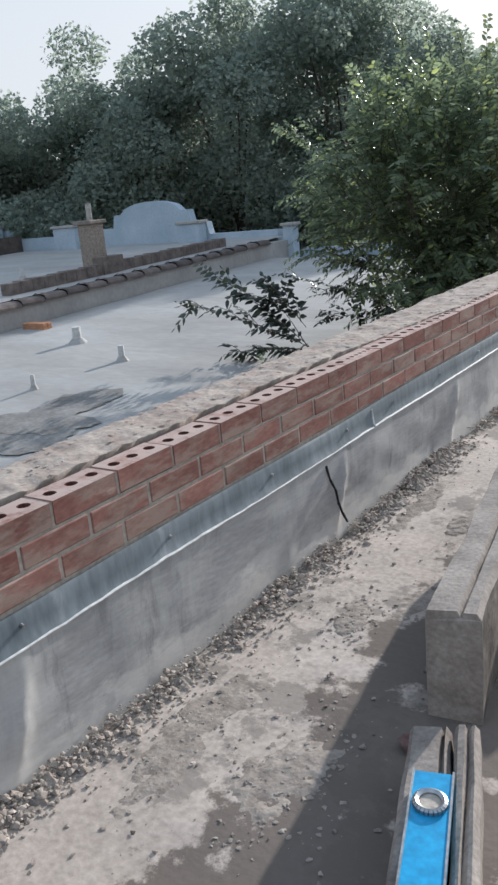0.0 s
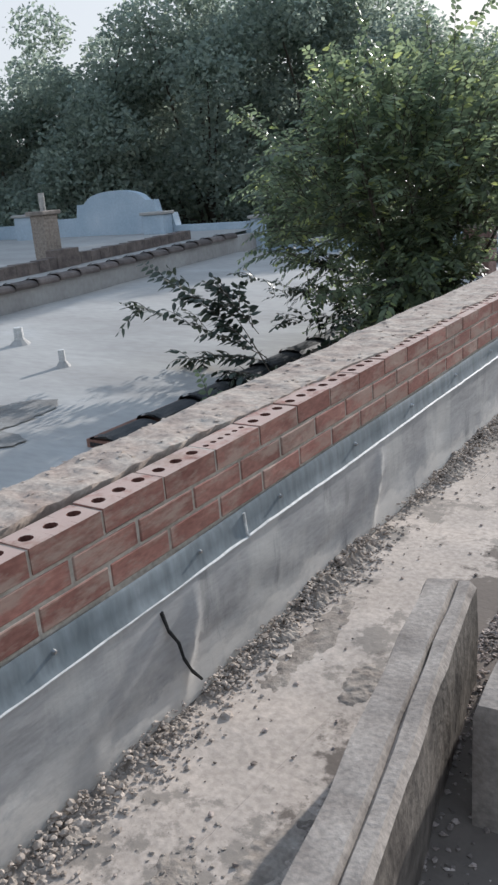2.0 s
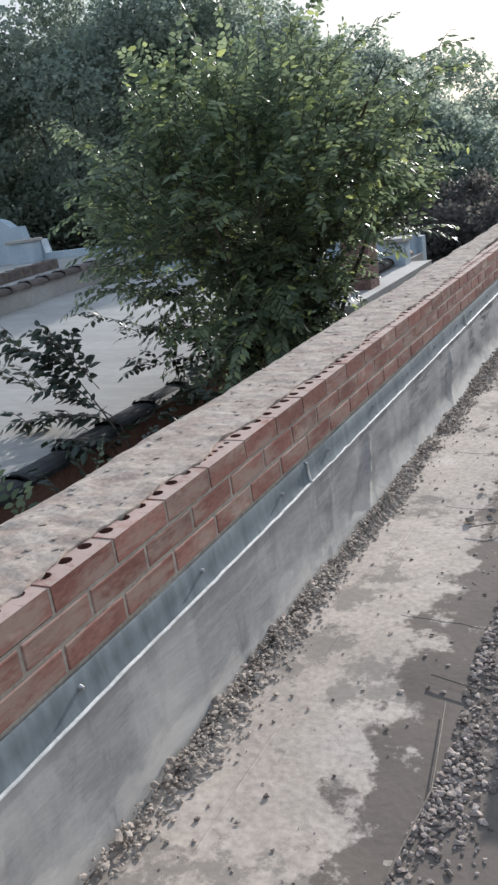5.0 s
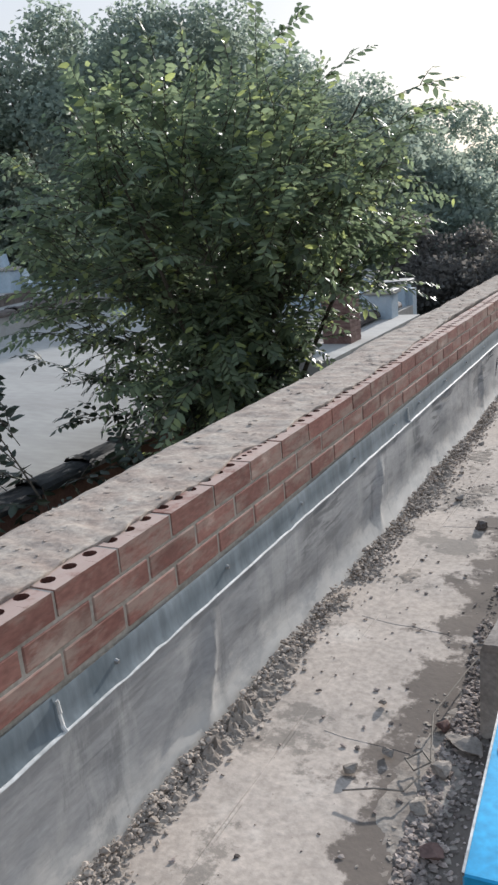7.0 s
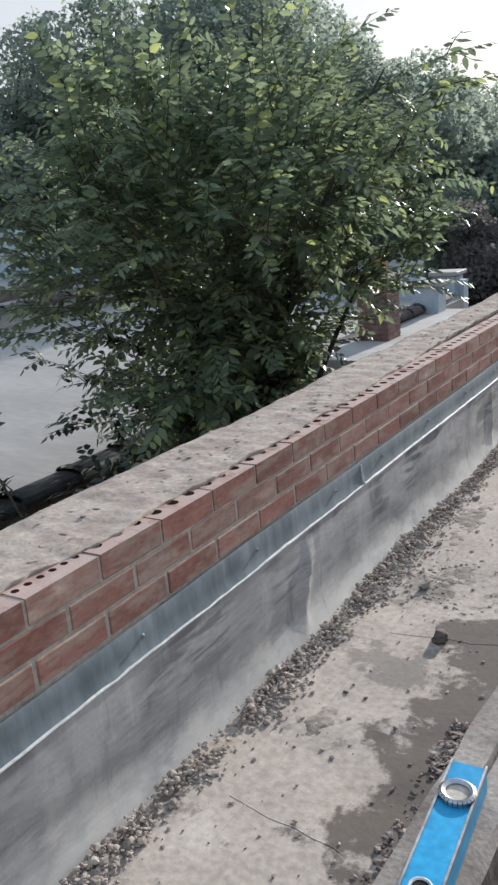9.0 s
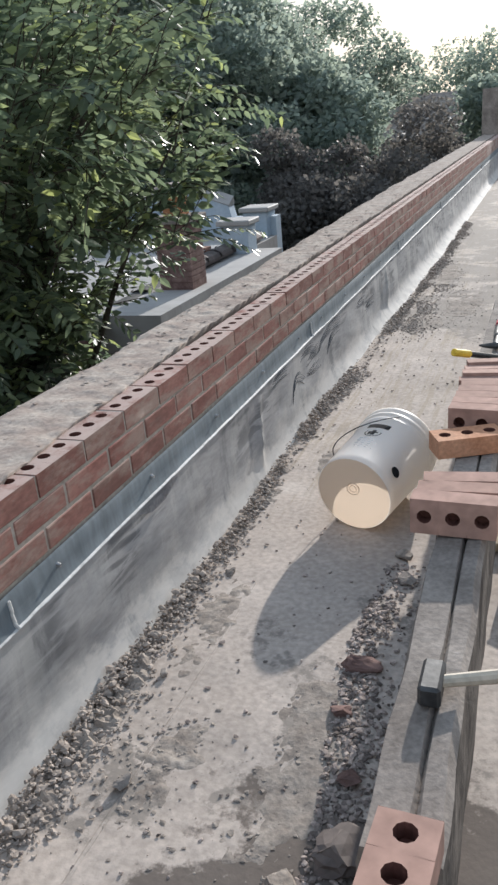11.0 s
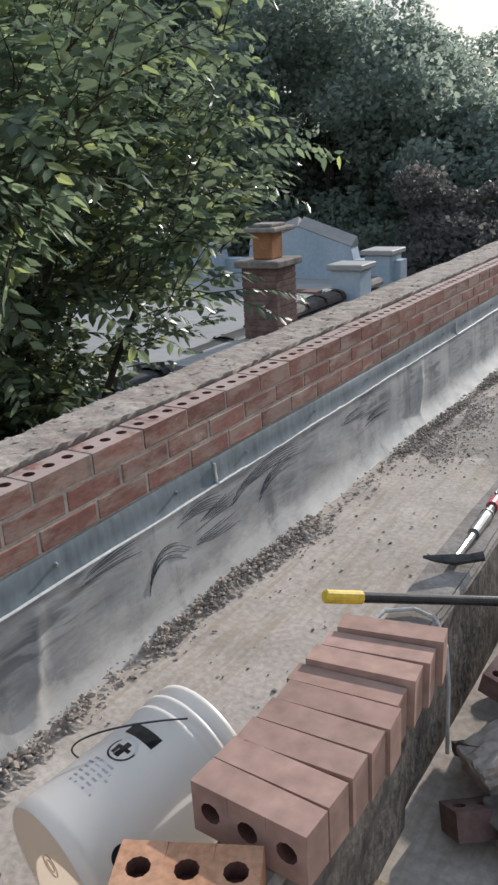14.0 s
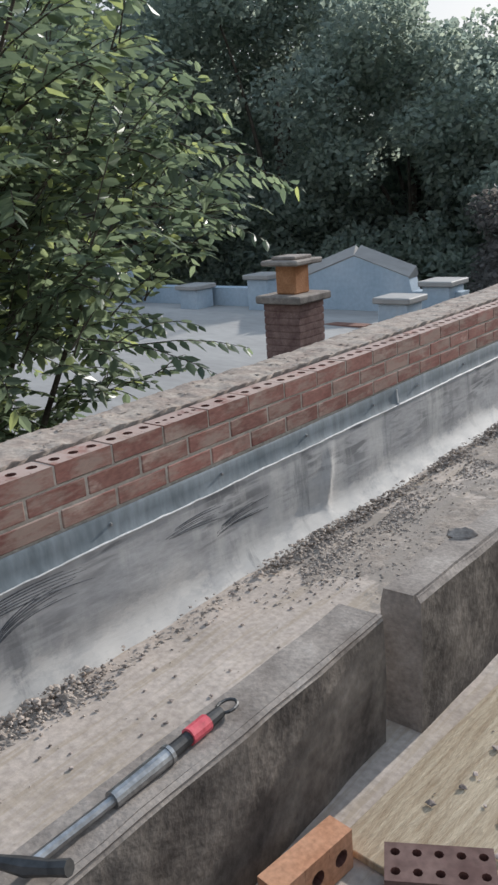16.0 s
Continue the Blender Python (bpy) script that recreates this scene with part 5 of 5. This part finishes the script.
for i in range(24):
    a = 2 * math.pi * i / 24
    p = [(ua + 0.0 + 0.22 * math.cos(b), 0.188 + 0.029 * math.sin(b)) for b in (a, a + 2 * math.pi / 24)]
    q = [(ua + 0.19 * math.cos(b), 0.188 + 0.025 * math.sin(b)) for b in (a, a + 2 * math.pi / 24)]
    rr = 0.132 + 0.16 * 0.039 + 0.0015
    lab.faces.new([lab.verts.new((rr * math.cos(t), rr * math.sin(t), z)) for t, z in (p[0], p[1], q[1], q[0])])
on_bucket(lab, ua - 0.04, ua + 0.06, 0.17, 0.205, 0.0016)
on_bucket(lab, ua - 0.13, ua + 0.13, 0.186, 0.194, 0.0018)
on_bucket(lab, ua - 0.12, ua - 0.05, 0.172, 0.186, 0.0017)
tagged(part("label_mark", lab, M["ink"], bk), "black round warning mark")
lab = bmesh.new()
lc = ua - side * 1.12
for i in range(20):
    a = 2 * math.pi * i / 20
    rr = 0.1375
    lab.faces.new([lab.verts.new((rr * math.cos(lc), rr * math.sin(lc), 0.075))] + [lab.verts.new((rr * math.cos(lc + 0.14 * math.cos(b)), rr * math.sin(lc + 0.14 * math.cos(b)), 0.075 + 0.02 * math.sin(b))) for b in (a, a + 2 * math.pi / 20)])
tagged(part("round_label", lab, M["ink"], bk), "small black round label")
bm = bmesh.new()
last = None
for i in range(25):
    t = i / 24
    a = ua - 1.2 + 2.4 * t
    z = 0.312 - 0.16 * math.sin(math.pi * t) * (1 if side > 0 else 1)
    rr = 0.152 + 0.012 * math.sin(math.pi * t)
    p = (rr * math.cos(a + side * 0.9), rr * math.sin(a + side * 0.9), z)
    if last:
        tube(bm, last, p, 0.002, 0.002, 6)
    last = p
part("wire_handle", bm, M["iron"], bk, "bent dark wire handle")


# blue spirit levels
def level(label, m, length, w, h, slots, windows=()):
    root = tagged(new("spirit_level"), label, "spirit level", group="spirit levels")
    root.matrix_world = m
    bm = bmesh.new()
    box(bm, -w / 2, w / 2, 0, length, 0, h, 0.003)
    part("body", bm, M["blue"], root)
    bm = bmesh.new()
    for x in (-w / 2 - 0.001, w / 2 - 0.003):
        box(bm, x, x + 0.004, 0.0, length, h - 0.002, h + 0.004)
    part("edge_strip", bm, M["steel"], root)
    bm = bmesh.new()
    yv = length - 0.085
    for i in range(24):
        a0, a1 = 2 * math.pi * i / 24, 2 * math.pi * (i + 1) / 24
        tube(bm, (0.026 * math.cos(a0), yv + 0.026 * math.sin(a0), h + 0.004), (0.026 * math.cos(a1), yv + 0.026 * math.sin(a1), h + 0.004), 0.007, 0.007, 6)
    part("vial_ring", bm, M["steel"], root, "silver vial ring")
    bm = bmesh.new()
    tube(bm, (0, yv, h + 0.001), (0, yv, h + 0.004), 0.021, 0.021, 16)
    part("vial", bm, M["mortar"], root)
    for mid in slots:
        q, y0, y1 = w * 0.26, mid - 0.035, mid + 0.035
        path = [(q * math.cos(a), y1 + q * math.sin(a)) for a in lin(0, math.pi, 9)] + [(q * math.cos(a), y0 + q * math.sin(a)) for a in lin(math.pi, 2 * math.pi, 9)]
        # no opening is cut: a flat black face gives the slot its shade
        bm = bmesh.new()
        bm.faces.new([bm.verts.new((x, y, h + 0.0015)) for x, y in path])
        part("grip_slot", bm, M["ink"], root, "dark hand slot")
        bm = bmesh.new()
        for a, b in zip(path, path[1:] + path[:1]):
            tube(bm, (*a, h + 0.001), (*b, h + 0.001), 0.003, 0.003, 6)
        part("slot_rim", bm, M["bead"], root, "pale plastic rim of the slot")
    for mid in windows:
        q = w * 0.3
        bm = bmesh.new()
        box(bm, -q, q, mid - 0.035, mid + 0.035, h, h + 0.0015)
        part("vial_window", bm, M["ink_grey"], root, "dark vial window")
        bm = bmesh.new()
        for sy in (-1, 1):
            box(bm, -q - 0.003, q + 0.003, mid + sy * 0.035 - 0.005, mid + sy * 0.035 + 0.005, h, h + 0.005, 0.001)
        box(bm, -q - 0.006, -q + 0.002, mid - 0.04, mid + 0.04, h, h + 0.005, 0.001)
        part("window_rim", bm, M["bead"], root, "white plastic rim of the vial window")
    return root


level("blue metal spirit level lying on a coping stub", pose(1.058, 1.425, 0.132, 0, 0, 17.4), 0.69, 0.075, 0.024, (0.3,))
level("blue metal spirit level lying along the coping stone", pose(0.835, 5.95, 0.262, 0, 0, 3.2), 1.22, 0.062, 0.05, (0.34, 0.89), (0.61,))

# long black pole with a yellow end
pole = tagged(new("pole"), "black painted pole with a yellow grip end", "pole")
pole.matrix_world = Matrix.Translation((0.746, 10.156, 0.458)) @ Vector((0.555, 0.777, -0.29)).to_track_quat('Z', 'X').to_matrix().to_4x4()
bm = bmesh.new()
tube(bm, (0, 0, 0.085), (0, 0, 1.5), 0.0115, 0.0115, 14)
part("shaft", bm, M["black_paint"], pole)
bm = bmesh.new()
tube(bm, (0, 0, 0.004), (0, 0, 0.09), 0.0145, 0.0145, 14)
tube(bm, (0, 0, 0), (0, 0, 0.004), 0.011, 0.0145, 14)
part("grip", bm, M["yellow"], pole, "yellow plastic grip")

# mason's hammer on the concrete block
hm = tagged(new("mason_hammer"), "steel mason's hammer with a black head and red-ended grip", "hammer")
hm.location = (0.022, -0.026, -0.004)
bm = bmesh.new()
pts = [(0.785, 10.592, 0.374), (0.81, 10.608, 0.368), (0.85, 10.63, 0.363), (0.885, 10.648, 0.366), (0.915, 10.66, 0.374)]
rad = (0.004, 0.010, 0.015, 0.012, 0.013)
for a, b, r0, r1 in zip(pts, pts[1:], rad, rad[1:]):
    tube(bm, a, b, r0, r1, 8)
part("head", bm, M["iron"], hm, "black forged hammer head")
bm = bmesh.new()
tube(bm, (0.850, 10.63, 0.362), (0.846, 10.80, 0.357), 0.010, 0.010, 10)
part("shaft", bm, M["steel"], hm, "worn grey steel shaft")
bm = bmesh.new()
tube(bm, (0.843, 10.93, 0.356), (0.840, 10.99, 0.356), 0.014, 0.013, 12)
part("grip", bm, M["iron"], hm)
bm = bmesh.new()
tube(bm, (0.846, 10.80, 0.357), (0.843, 10.93, 0.356), 0.016, 0.017, 14)
tube(bm, (0.843, 10.93, 0.356), (0.8428, 10.938, 0.356), 0.019, 0.019, 14)
part("sleeve", bm, M["steel"], hm, "worn grey metal grip sleeve")
bm = bmesh.new()
ring = [(0.838 + 0.017 * math.cos(a), 11.10 + 0.024 * math.sin(a), 0.357) for a in lin(0, 2 * math.pi, 13)]
for p, q in zip(ring, ring[1:]):
    tube(bm, p, q, 0.0035, 0.0035, 6)
part("wire_loop", bm, M["iron"], hm, "black wire loop at the end")
bm = bmesh.new()
tube(bm, (0.839, 11.04, 0.356), (0.838, 11.08, 0.356), 0.014, 0.012, 12)
part("grip_end", bm, M["iron"], hm)
bm = bmesh.new()
tube(bm, (0.840, 10.99, 0.357), (0.839, 11.04, 0.357), 0.017, 0.017, 12)
part("grip_band", bm, M["pink"], hm, "red rubber band")

# club hammer with a pale wooden handle
ch2 = tagged(new("club_hammer"), "club hammer with a dark head and pale wooden handle", "hammer")
bm = bmesh.new()
box(bm, 0.885, 0.925, 8.36, 8.45, 0.342, 0.385, 0.006)
part("head", bm, M["iron"], ch2)
bm = bmesh.new()
tube(bm, (0.905, 8.405, 0.365), (1.02, 8.44, 0.372), 0.011, 0.013, 10)
tube(bm, (1.02, 8.44, 0.372), (1.22, 8.50, 0.375), 0.013, 0.017, 10)
part("handle", bm, M["handle_wood"], ch2)

# rubble heap behind the concrete block
rng = random.Random(21)
ten = bmesh.new()
for sx_ in (-1, 1):
    half = bmesh.new()
    holed_box(half, BRICK_W / 2, BRICK_L, BRICK_H, 5, 0.0095, 0.03, 8)
    bmesh.ops.translate(half, vec=(sx_ * BRICK_W / 4, 0, 0), verts=half.verts[:])
    tmp = bpy.data.meshes.new("half")
    half.to_mesh(tmp)
    half.free()
    ten.from_mesh(tmp)
ten_me = mesh_of("brick_ten_hole", ten, [M["brick_old"], M["hole"]])
loose_brick(ten_me, pose(1.065, 10.49, 0.185, 8, 14, -8), "dark purple-brown brick with ten holes leaning on the heap", "rubble heap")
loose_brick(cored_orange, pose(1.20, 10.36, 0.06, 10, 6, -50), "reddish-orange brick half buried in the heap", "rubble heap")


def chunk(bm, size, seed, flat=0.7, facets=9):
    """An angular broken lump: a ball cut back by random planes, with a rough skin."""
    rr = random.Random(seed)
    bmesh.ops.create_icosphere(bm, subdivisions=3, radius=size)
    planes = [(Vector((rr.gauss(0, 1), rr.gauss(0, 1), rr.gauss(0, 1))).normalized(), size * rr.uniform(0.38, 0.7)) for _ in range(facets)]
    sx_, sy_ = rr.uniform(0.85, 1.4), rr.uniform(0.7, 1.05)
    for v in bm.verts:
        for nrm, d in planes:
            k = v.co.dot(nrm) - d
            if k > 0:
                v.co -= nrm * k
        v.co += v.co.normalized() * size * (0.10 * nz(v.co.x + seed, v.co.y, v.co.z, 3.2 / size) + 0.08 * nz(v.co.x, v.co.y + seed, v.co.z, 8 / size))
        v.co = Vector((v.co.x * sx_, v.co.y * sy_, v.co.z * flat))


def split_block(lx, ly, lz, seed, mat, m, label):
    """A broken block with chipped, uneven faces and a crust of old mortar."""
    bm = bmesh.new()
    bmesh.ops.create_cube(bm, size=1.0)
    bmesh.ops.subdivide_edges(bm, edges=bm.edges[:], cuts=11, use_grid_fill=True)
    for v in bm.verts:
        c = v.co.copy()
        edge = sum(abs(a) > 0.45 for a in c)
        k = 1 - 0.03 * (edge >= 2) * (1 + nz(c.x, c.y, c.z + seed, 5)) - 0.03 * (edge == 3)
        v.co = Vector((c.x * lx, c.y * ly, c.z * lz)) * k + Vector((nz(c.x, c.y, c.z + seed, 4), nz(c.x, c.y + seed, c.z, 4), nz(c.x + seed, c.y, c.z, 4))) * 0.005 + c * (0.05 * nz(c.x + seed, c.y, c.z, 9) + 0.06 * nz(c.x, c.y + seed, c.z, 19)) * 0.12
    ob = part("broken_block", bm, M[mat], None)
    ob.matrix_world = m
    tagged(ob, label, "rubble", group="rubble heap")


split_block(0.095, 0.205, 0.07, 1, "mortar_top", pose(1.20, 10.52, 0.19, -52, 8, 28), "broken block crusted with pale grey mortar")
split_block(0.10, 0.21, 0.075, 2, "mortar_top", pose(1.10, 10.31, 0.11, 16, -6, -38), "broken block crusted with pale grey mortar")
split_block(0.095, 0.20, 0.06, 9, "mortar_top", pose(1.07, 10.74, 0.19, 12, 14, -60), "mortar-smeared brick lying on the heap")
split_block(0.09, 0.20, 0.07, 3, "stone", pose(1.30, 10.66, 0.20, -35, 20, 14), "grey stone block fragment leaning in the heap")
split_block(0.06, 0.07, 0.045, 4, "lumber", pose(1.14, 10.50, 0.12, 20, 10, 30), "small yellow lump of wood in the heap")
split_block(0.10, 0.18, 0.07, 5, "brick_old", pose(1.19, 10.62, 0.09, 25, -20, 60), "dark brick fragment in the heap")
split_block(0.09, 0.16, 0.08, 6, "stone", pose(1.36, 10.45, 0.10, -20, 30, 100), "grey stone block fragment leaning in the heap")
split_block(0.07, 0.10, 0.06, 7, "brick_orange", pose(1.12, 10.78, 0.17, 30, 10, 10), "orange brick fragment on the heap")
split_block(0.10, 0.19, 0.07, 8, "mortar_top", pose(1.24, 10.82, 0.16, 20, -25, -20), "broken block crusted with pale grey mortar")
bm = bmesh.new()
tube(bm, (1.115, 10.50, 0.255), (1.15, 10.43, 0.09), 0.006, 0.006, 8)
tagged(part("rod", bm, M["ink_grey"], None), "thin grey rod sticking out of the heap", "rod")
bm = bmesh.new()
arc = [(0.79, 10.25, 0.335), (0.805, 10.33, 0.346), (0.86, 10.365, 0.347), (0.915, 10.352, 0.345), (0.943, 10.34, 0.29), (0.952, 10.335, 0.2), (0.955, 10.33, 0.02)]
for a, b in zip(arc, arc[1:]):
    tube(bm, a, b, 0.0045, 0.0045, 8)
tagged(part("cable", bm, M["bead"], None), "thin pale grey cable hanging over the block", "cable")
for i in range(64):
    x, y = rng.uniform(1.03, 1.6), rng.uniform(10.1, 10.98)
    z = 0.03 + 0.12 * rng.random() * (1 - abs(y - 10.6) / 0.7)
    kind = rng.random()
    rot = pose(x, y, z, rng.uniform(-40, 40), rng.uniform(-40, 40), rng.uniform(0, 360))
    if kind < 0.3:
        loose_brick(cored_old, rot, "dirty old cored brick thrown on the rubble heap", "rubble heap")
    else:
        bm = bmesh.new()
        chunk(bm, rng.uniform(0.05, 0.10), 300 + i, rng.uniform(0.55, 0.85))
        ob = part("broken_stone", bm, M[("stone", "brick_old", "stain")[i % 3]], None)
        ob.matrix_world = rot
        tagged(ob, "broken lump of stone and mortar on the rubble heap", "rubble", group="rubble heap")
PIECES = ((0.66, 8.87, 0.052, "brick_old"), (0.655, 8.70, 0.034, "brick_old"), (0.74, 8.31, 0.075, "tile"), (0.41, 8.06, 0.042, "tile"), (0.655, 8.22, 0.045, "rubble_skin"), (0.60, 8.12, 0.03, "rubble_skin"), (0.70, 8.05, 0.06, "stone"), (0.72, 8.50, 0.04, "brick_old"), (0.248, 8.365, 0.032, "stone"), (0.174, 9.24, 0.022, "stone"), (0.178, 8.73, 0.02, "stone"), (0.68, 9.44, 0.035, "rubble_skin"), (0.71, 9.30, 0.03, "stone"),
          (0.74, 4.2, 0.04, "brick_old"), (0.66, 4.05, 0.022, "rubble_skin"), (0.70, 2.31, 0.035, "brick_old"), (0.9, 12.0, 0.05, "stone"), (0.655, 6.66, 0.04875, "stone"), (0.60, 6.42, 0.03, "rubble_skin"), (0.66, 6.30, 0.0375, "brick_old"), (0.67, 6.1, 0.04, "brick_old"), (0.409, 6.769, 0.018, "stone"), (0.484, 6.575, 0.022, "stone"), (0.42, 6.484, 0.024, "stone"), (0.58, 6.72, 0.028, "brick_old"), (0.62, 6.55, 0.03, "stone"))
for i, (x, y, s_, mt) in enumerate(PIECES):
    bm = bmesh.new()
    chunk(bm, s_, 500 + i, 0.55, 11)
    ob = part("broken_brick", bm, M[mt], None)
    ob.location = (x, y, s_ * 0.18 + (0.35 if x > 0.85 else 0))
    ob.rotation_euler = (0, 0, i * 0.9)
    tagged(ob, "broken dark lump of brick or stone on the roof", "rubble", group="broken pieces")

# boards on the near side of the blocks
bd = tagged(new("plywood_sheet"), "tan plywood sheet lying on the roof", "board")
bm = bmesh.new()
box(bm, 0, 1.22, 0, 2.4, 0.002, 0.02, 0.002)
part("sheet", bm, M["plywood"], bd)
bd.matrix_world = pose(1.012, 11.2, 0.0, 0, 0, -4.4)
# one block: sun and shade put in as an ochre slab over grey sides
offcut = tagged(new("block_offcut"), "small block offcut coloured with a sunlit ochre top and shaded grey sides", "block")
bm = bmesh.new()
box(bm, -0.031, 0.031, 0, 0.15, 0, 0.075, 0.006)
part("block", bm, M["stone"], offcut)
bm = bmesh.new()
box(bm, -0.033, 0.033, -0.002, 0.152, 0.075, 0.083, 0.003)
part("top_crust", bm, M["lumber"], offcut, "ochre slab for the sunlit top")
offcut.matrix_world = pose(1.005, 9.30, 0.004, 0, 0, -24)
loose_brick(ten_me, pose(1.235, 11.21, 0.05, 0, 0, -60), "dusty ten-hole brick at the end of the plywood")
loose_brick(cored_orange, pose(1.025, 11.08, 0.047, 0, 0, 83) @ EDGE, "orange brick on edge at the end of the plywood")

rng3 = np.random.default_rng(77)
n3 = 420
s3 = 0.008 * rng3.uniform(0.3, 1.3, n3) ** 2
tagged(new("board_crumbs", rock_mesh(np.stack([rng3.uniform(1.1, 1.9, n3), rng3.uniform(11.25, 13.2, n3), 0.0205 + s3 * 0.3], 1), s3, 78, "board_crumbs", M["chip"])), "crumbs of mortar and brick scattered on the plywood", "rubble", kind="stuff")

# added board shape: its tan colour stands in for sunlit concrete
plank = tagged(new("plank"), "tan board shape standing in for the sunlit ledge beside the coping", "timber")
bm = bmesh.new()
box(bm, -0.06, 0.06, 0, 0.42, 0.0, 0.03, 0.004)
part("board", bm, M["plywood"], plank)
plank.matrix_world = pose(0.982, 9.518, 0.0, 0, 0, -4.2)

# stray wires
for pts in (((0.563 + 0.03, 6.55, .02), (0.563, 6.59, .015), (0.533, 6.55, .012), (0.563, 6.515, .015), (0.593, 6.55, .02), (0.555, 6.72, .03), (0.585, 6.95, .02), (0.64, 7.25, .015), (0.70, 7.42, .02)), ((0.43, 6.40, .01), (0.50, 6.42, .02), (0.56, 6.44, .015), (0.58, 6.50, .015)), ((0.60, 4.0, .01), (0.55, 4.35, .012), (0.58, 4.7, .012), (0.62, 5.1, .01), (0.58, 5.4, .012)), ((0.52, 5.5, .012), (0.64, 5.47, .012)), ((0.60, 1.75, .012), (0.66, 1.82, .03), (0.70, 1.78, .02), (0.72, 1.72, .015))):
    bm = bmesh.new()
    for a, b in zip(pts, pts[1:]):
        tube(bm, a, b, 0.0022, 0.0022, 5)
    tagged(part("wire", bm, M["wire"], None), "thin rusty wire lying on the roof", "wire")

# ---- bricks of the parapet ----
solid = bmesh.new()
box(solid, -BRICK_W / 2, BRICK_W / 2, -BRICK_L / 2, BRICK_L / 2, -BRICK_H / 2, BRICK_H / 2, 0.003)
solid_me = mesh_of("brick_solid", solid, M["brick"])
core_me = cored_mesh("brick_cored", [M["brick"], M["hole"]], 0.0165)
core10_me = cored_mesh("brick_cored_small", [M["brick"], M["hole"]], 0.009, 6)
rng = random.Random(3)
rest = bmesh.new()
STEP = 0.213
for c in range(3):
    z = TOP - BRICK_H / 2 - 0.067 * c
    y = WY0 + (STEP / 2 if c == 1 else 0.0) + (2.0 - WY0) % STEP + STEP / 2
    while y < WY1 - 0.2:
        jx, jz, jr = rng.uniform(-0.001, 0.0012), rng.uniform(-0.0015, 0.0015), rng.uniform(-0.3, 0.3)
        if 1.2 < y < 21.8:
            me = solid_me if c else (core10_me if rng.random() < 0.06 else core_me)
            ob = new("brick", me)
            ob.matrix_world = pose(-BRICK_W / 2 + jx, y, z + jz, 0, 0, jr)
            ob.parent = wall
        else:
            box(rest, -BRICK_W + jx, jx, y - BRICK_L / 2, y + BRICK_L / 2, z - BRICK_H / 2, z + BRICK_H / 2)
        y += STEP
heads = bmesh.new()
y = WY0 + (2.0 - WY0) % STEP
while y < WY1 - 0.3:
    box(heads, -0.090, -0.003, y - 0.006, y + 0.006, TOP - 0.0595, TOP - 0.003 + 0.002 * nz(y, 0, 0, 9))
    y += STEP
part("head_joints", heads, M["mortar"], wall)
wall.children[-1]["kind"] = "stuff"
part("bricks_beyond", rest, M["brick"], wall)
wall.children[-1]["kind"] = "stuff"
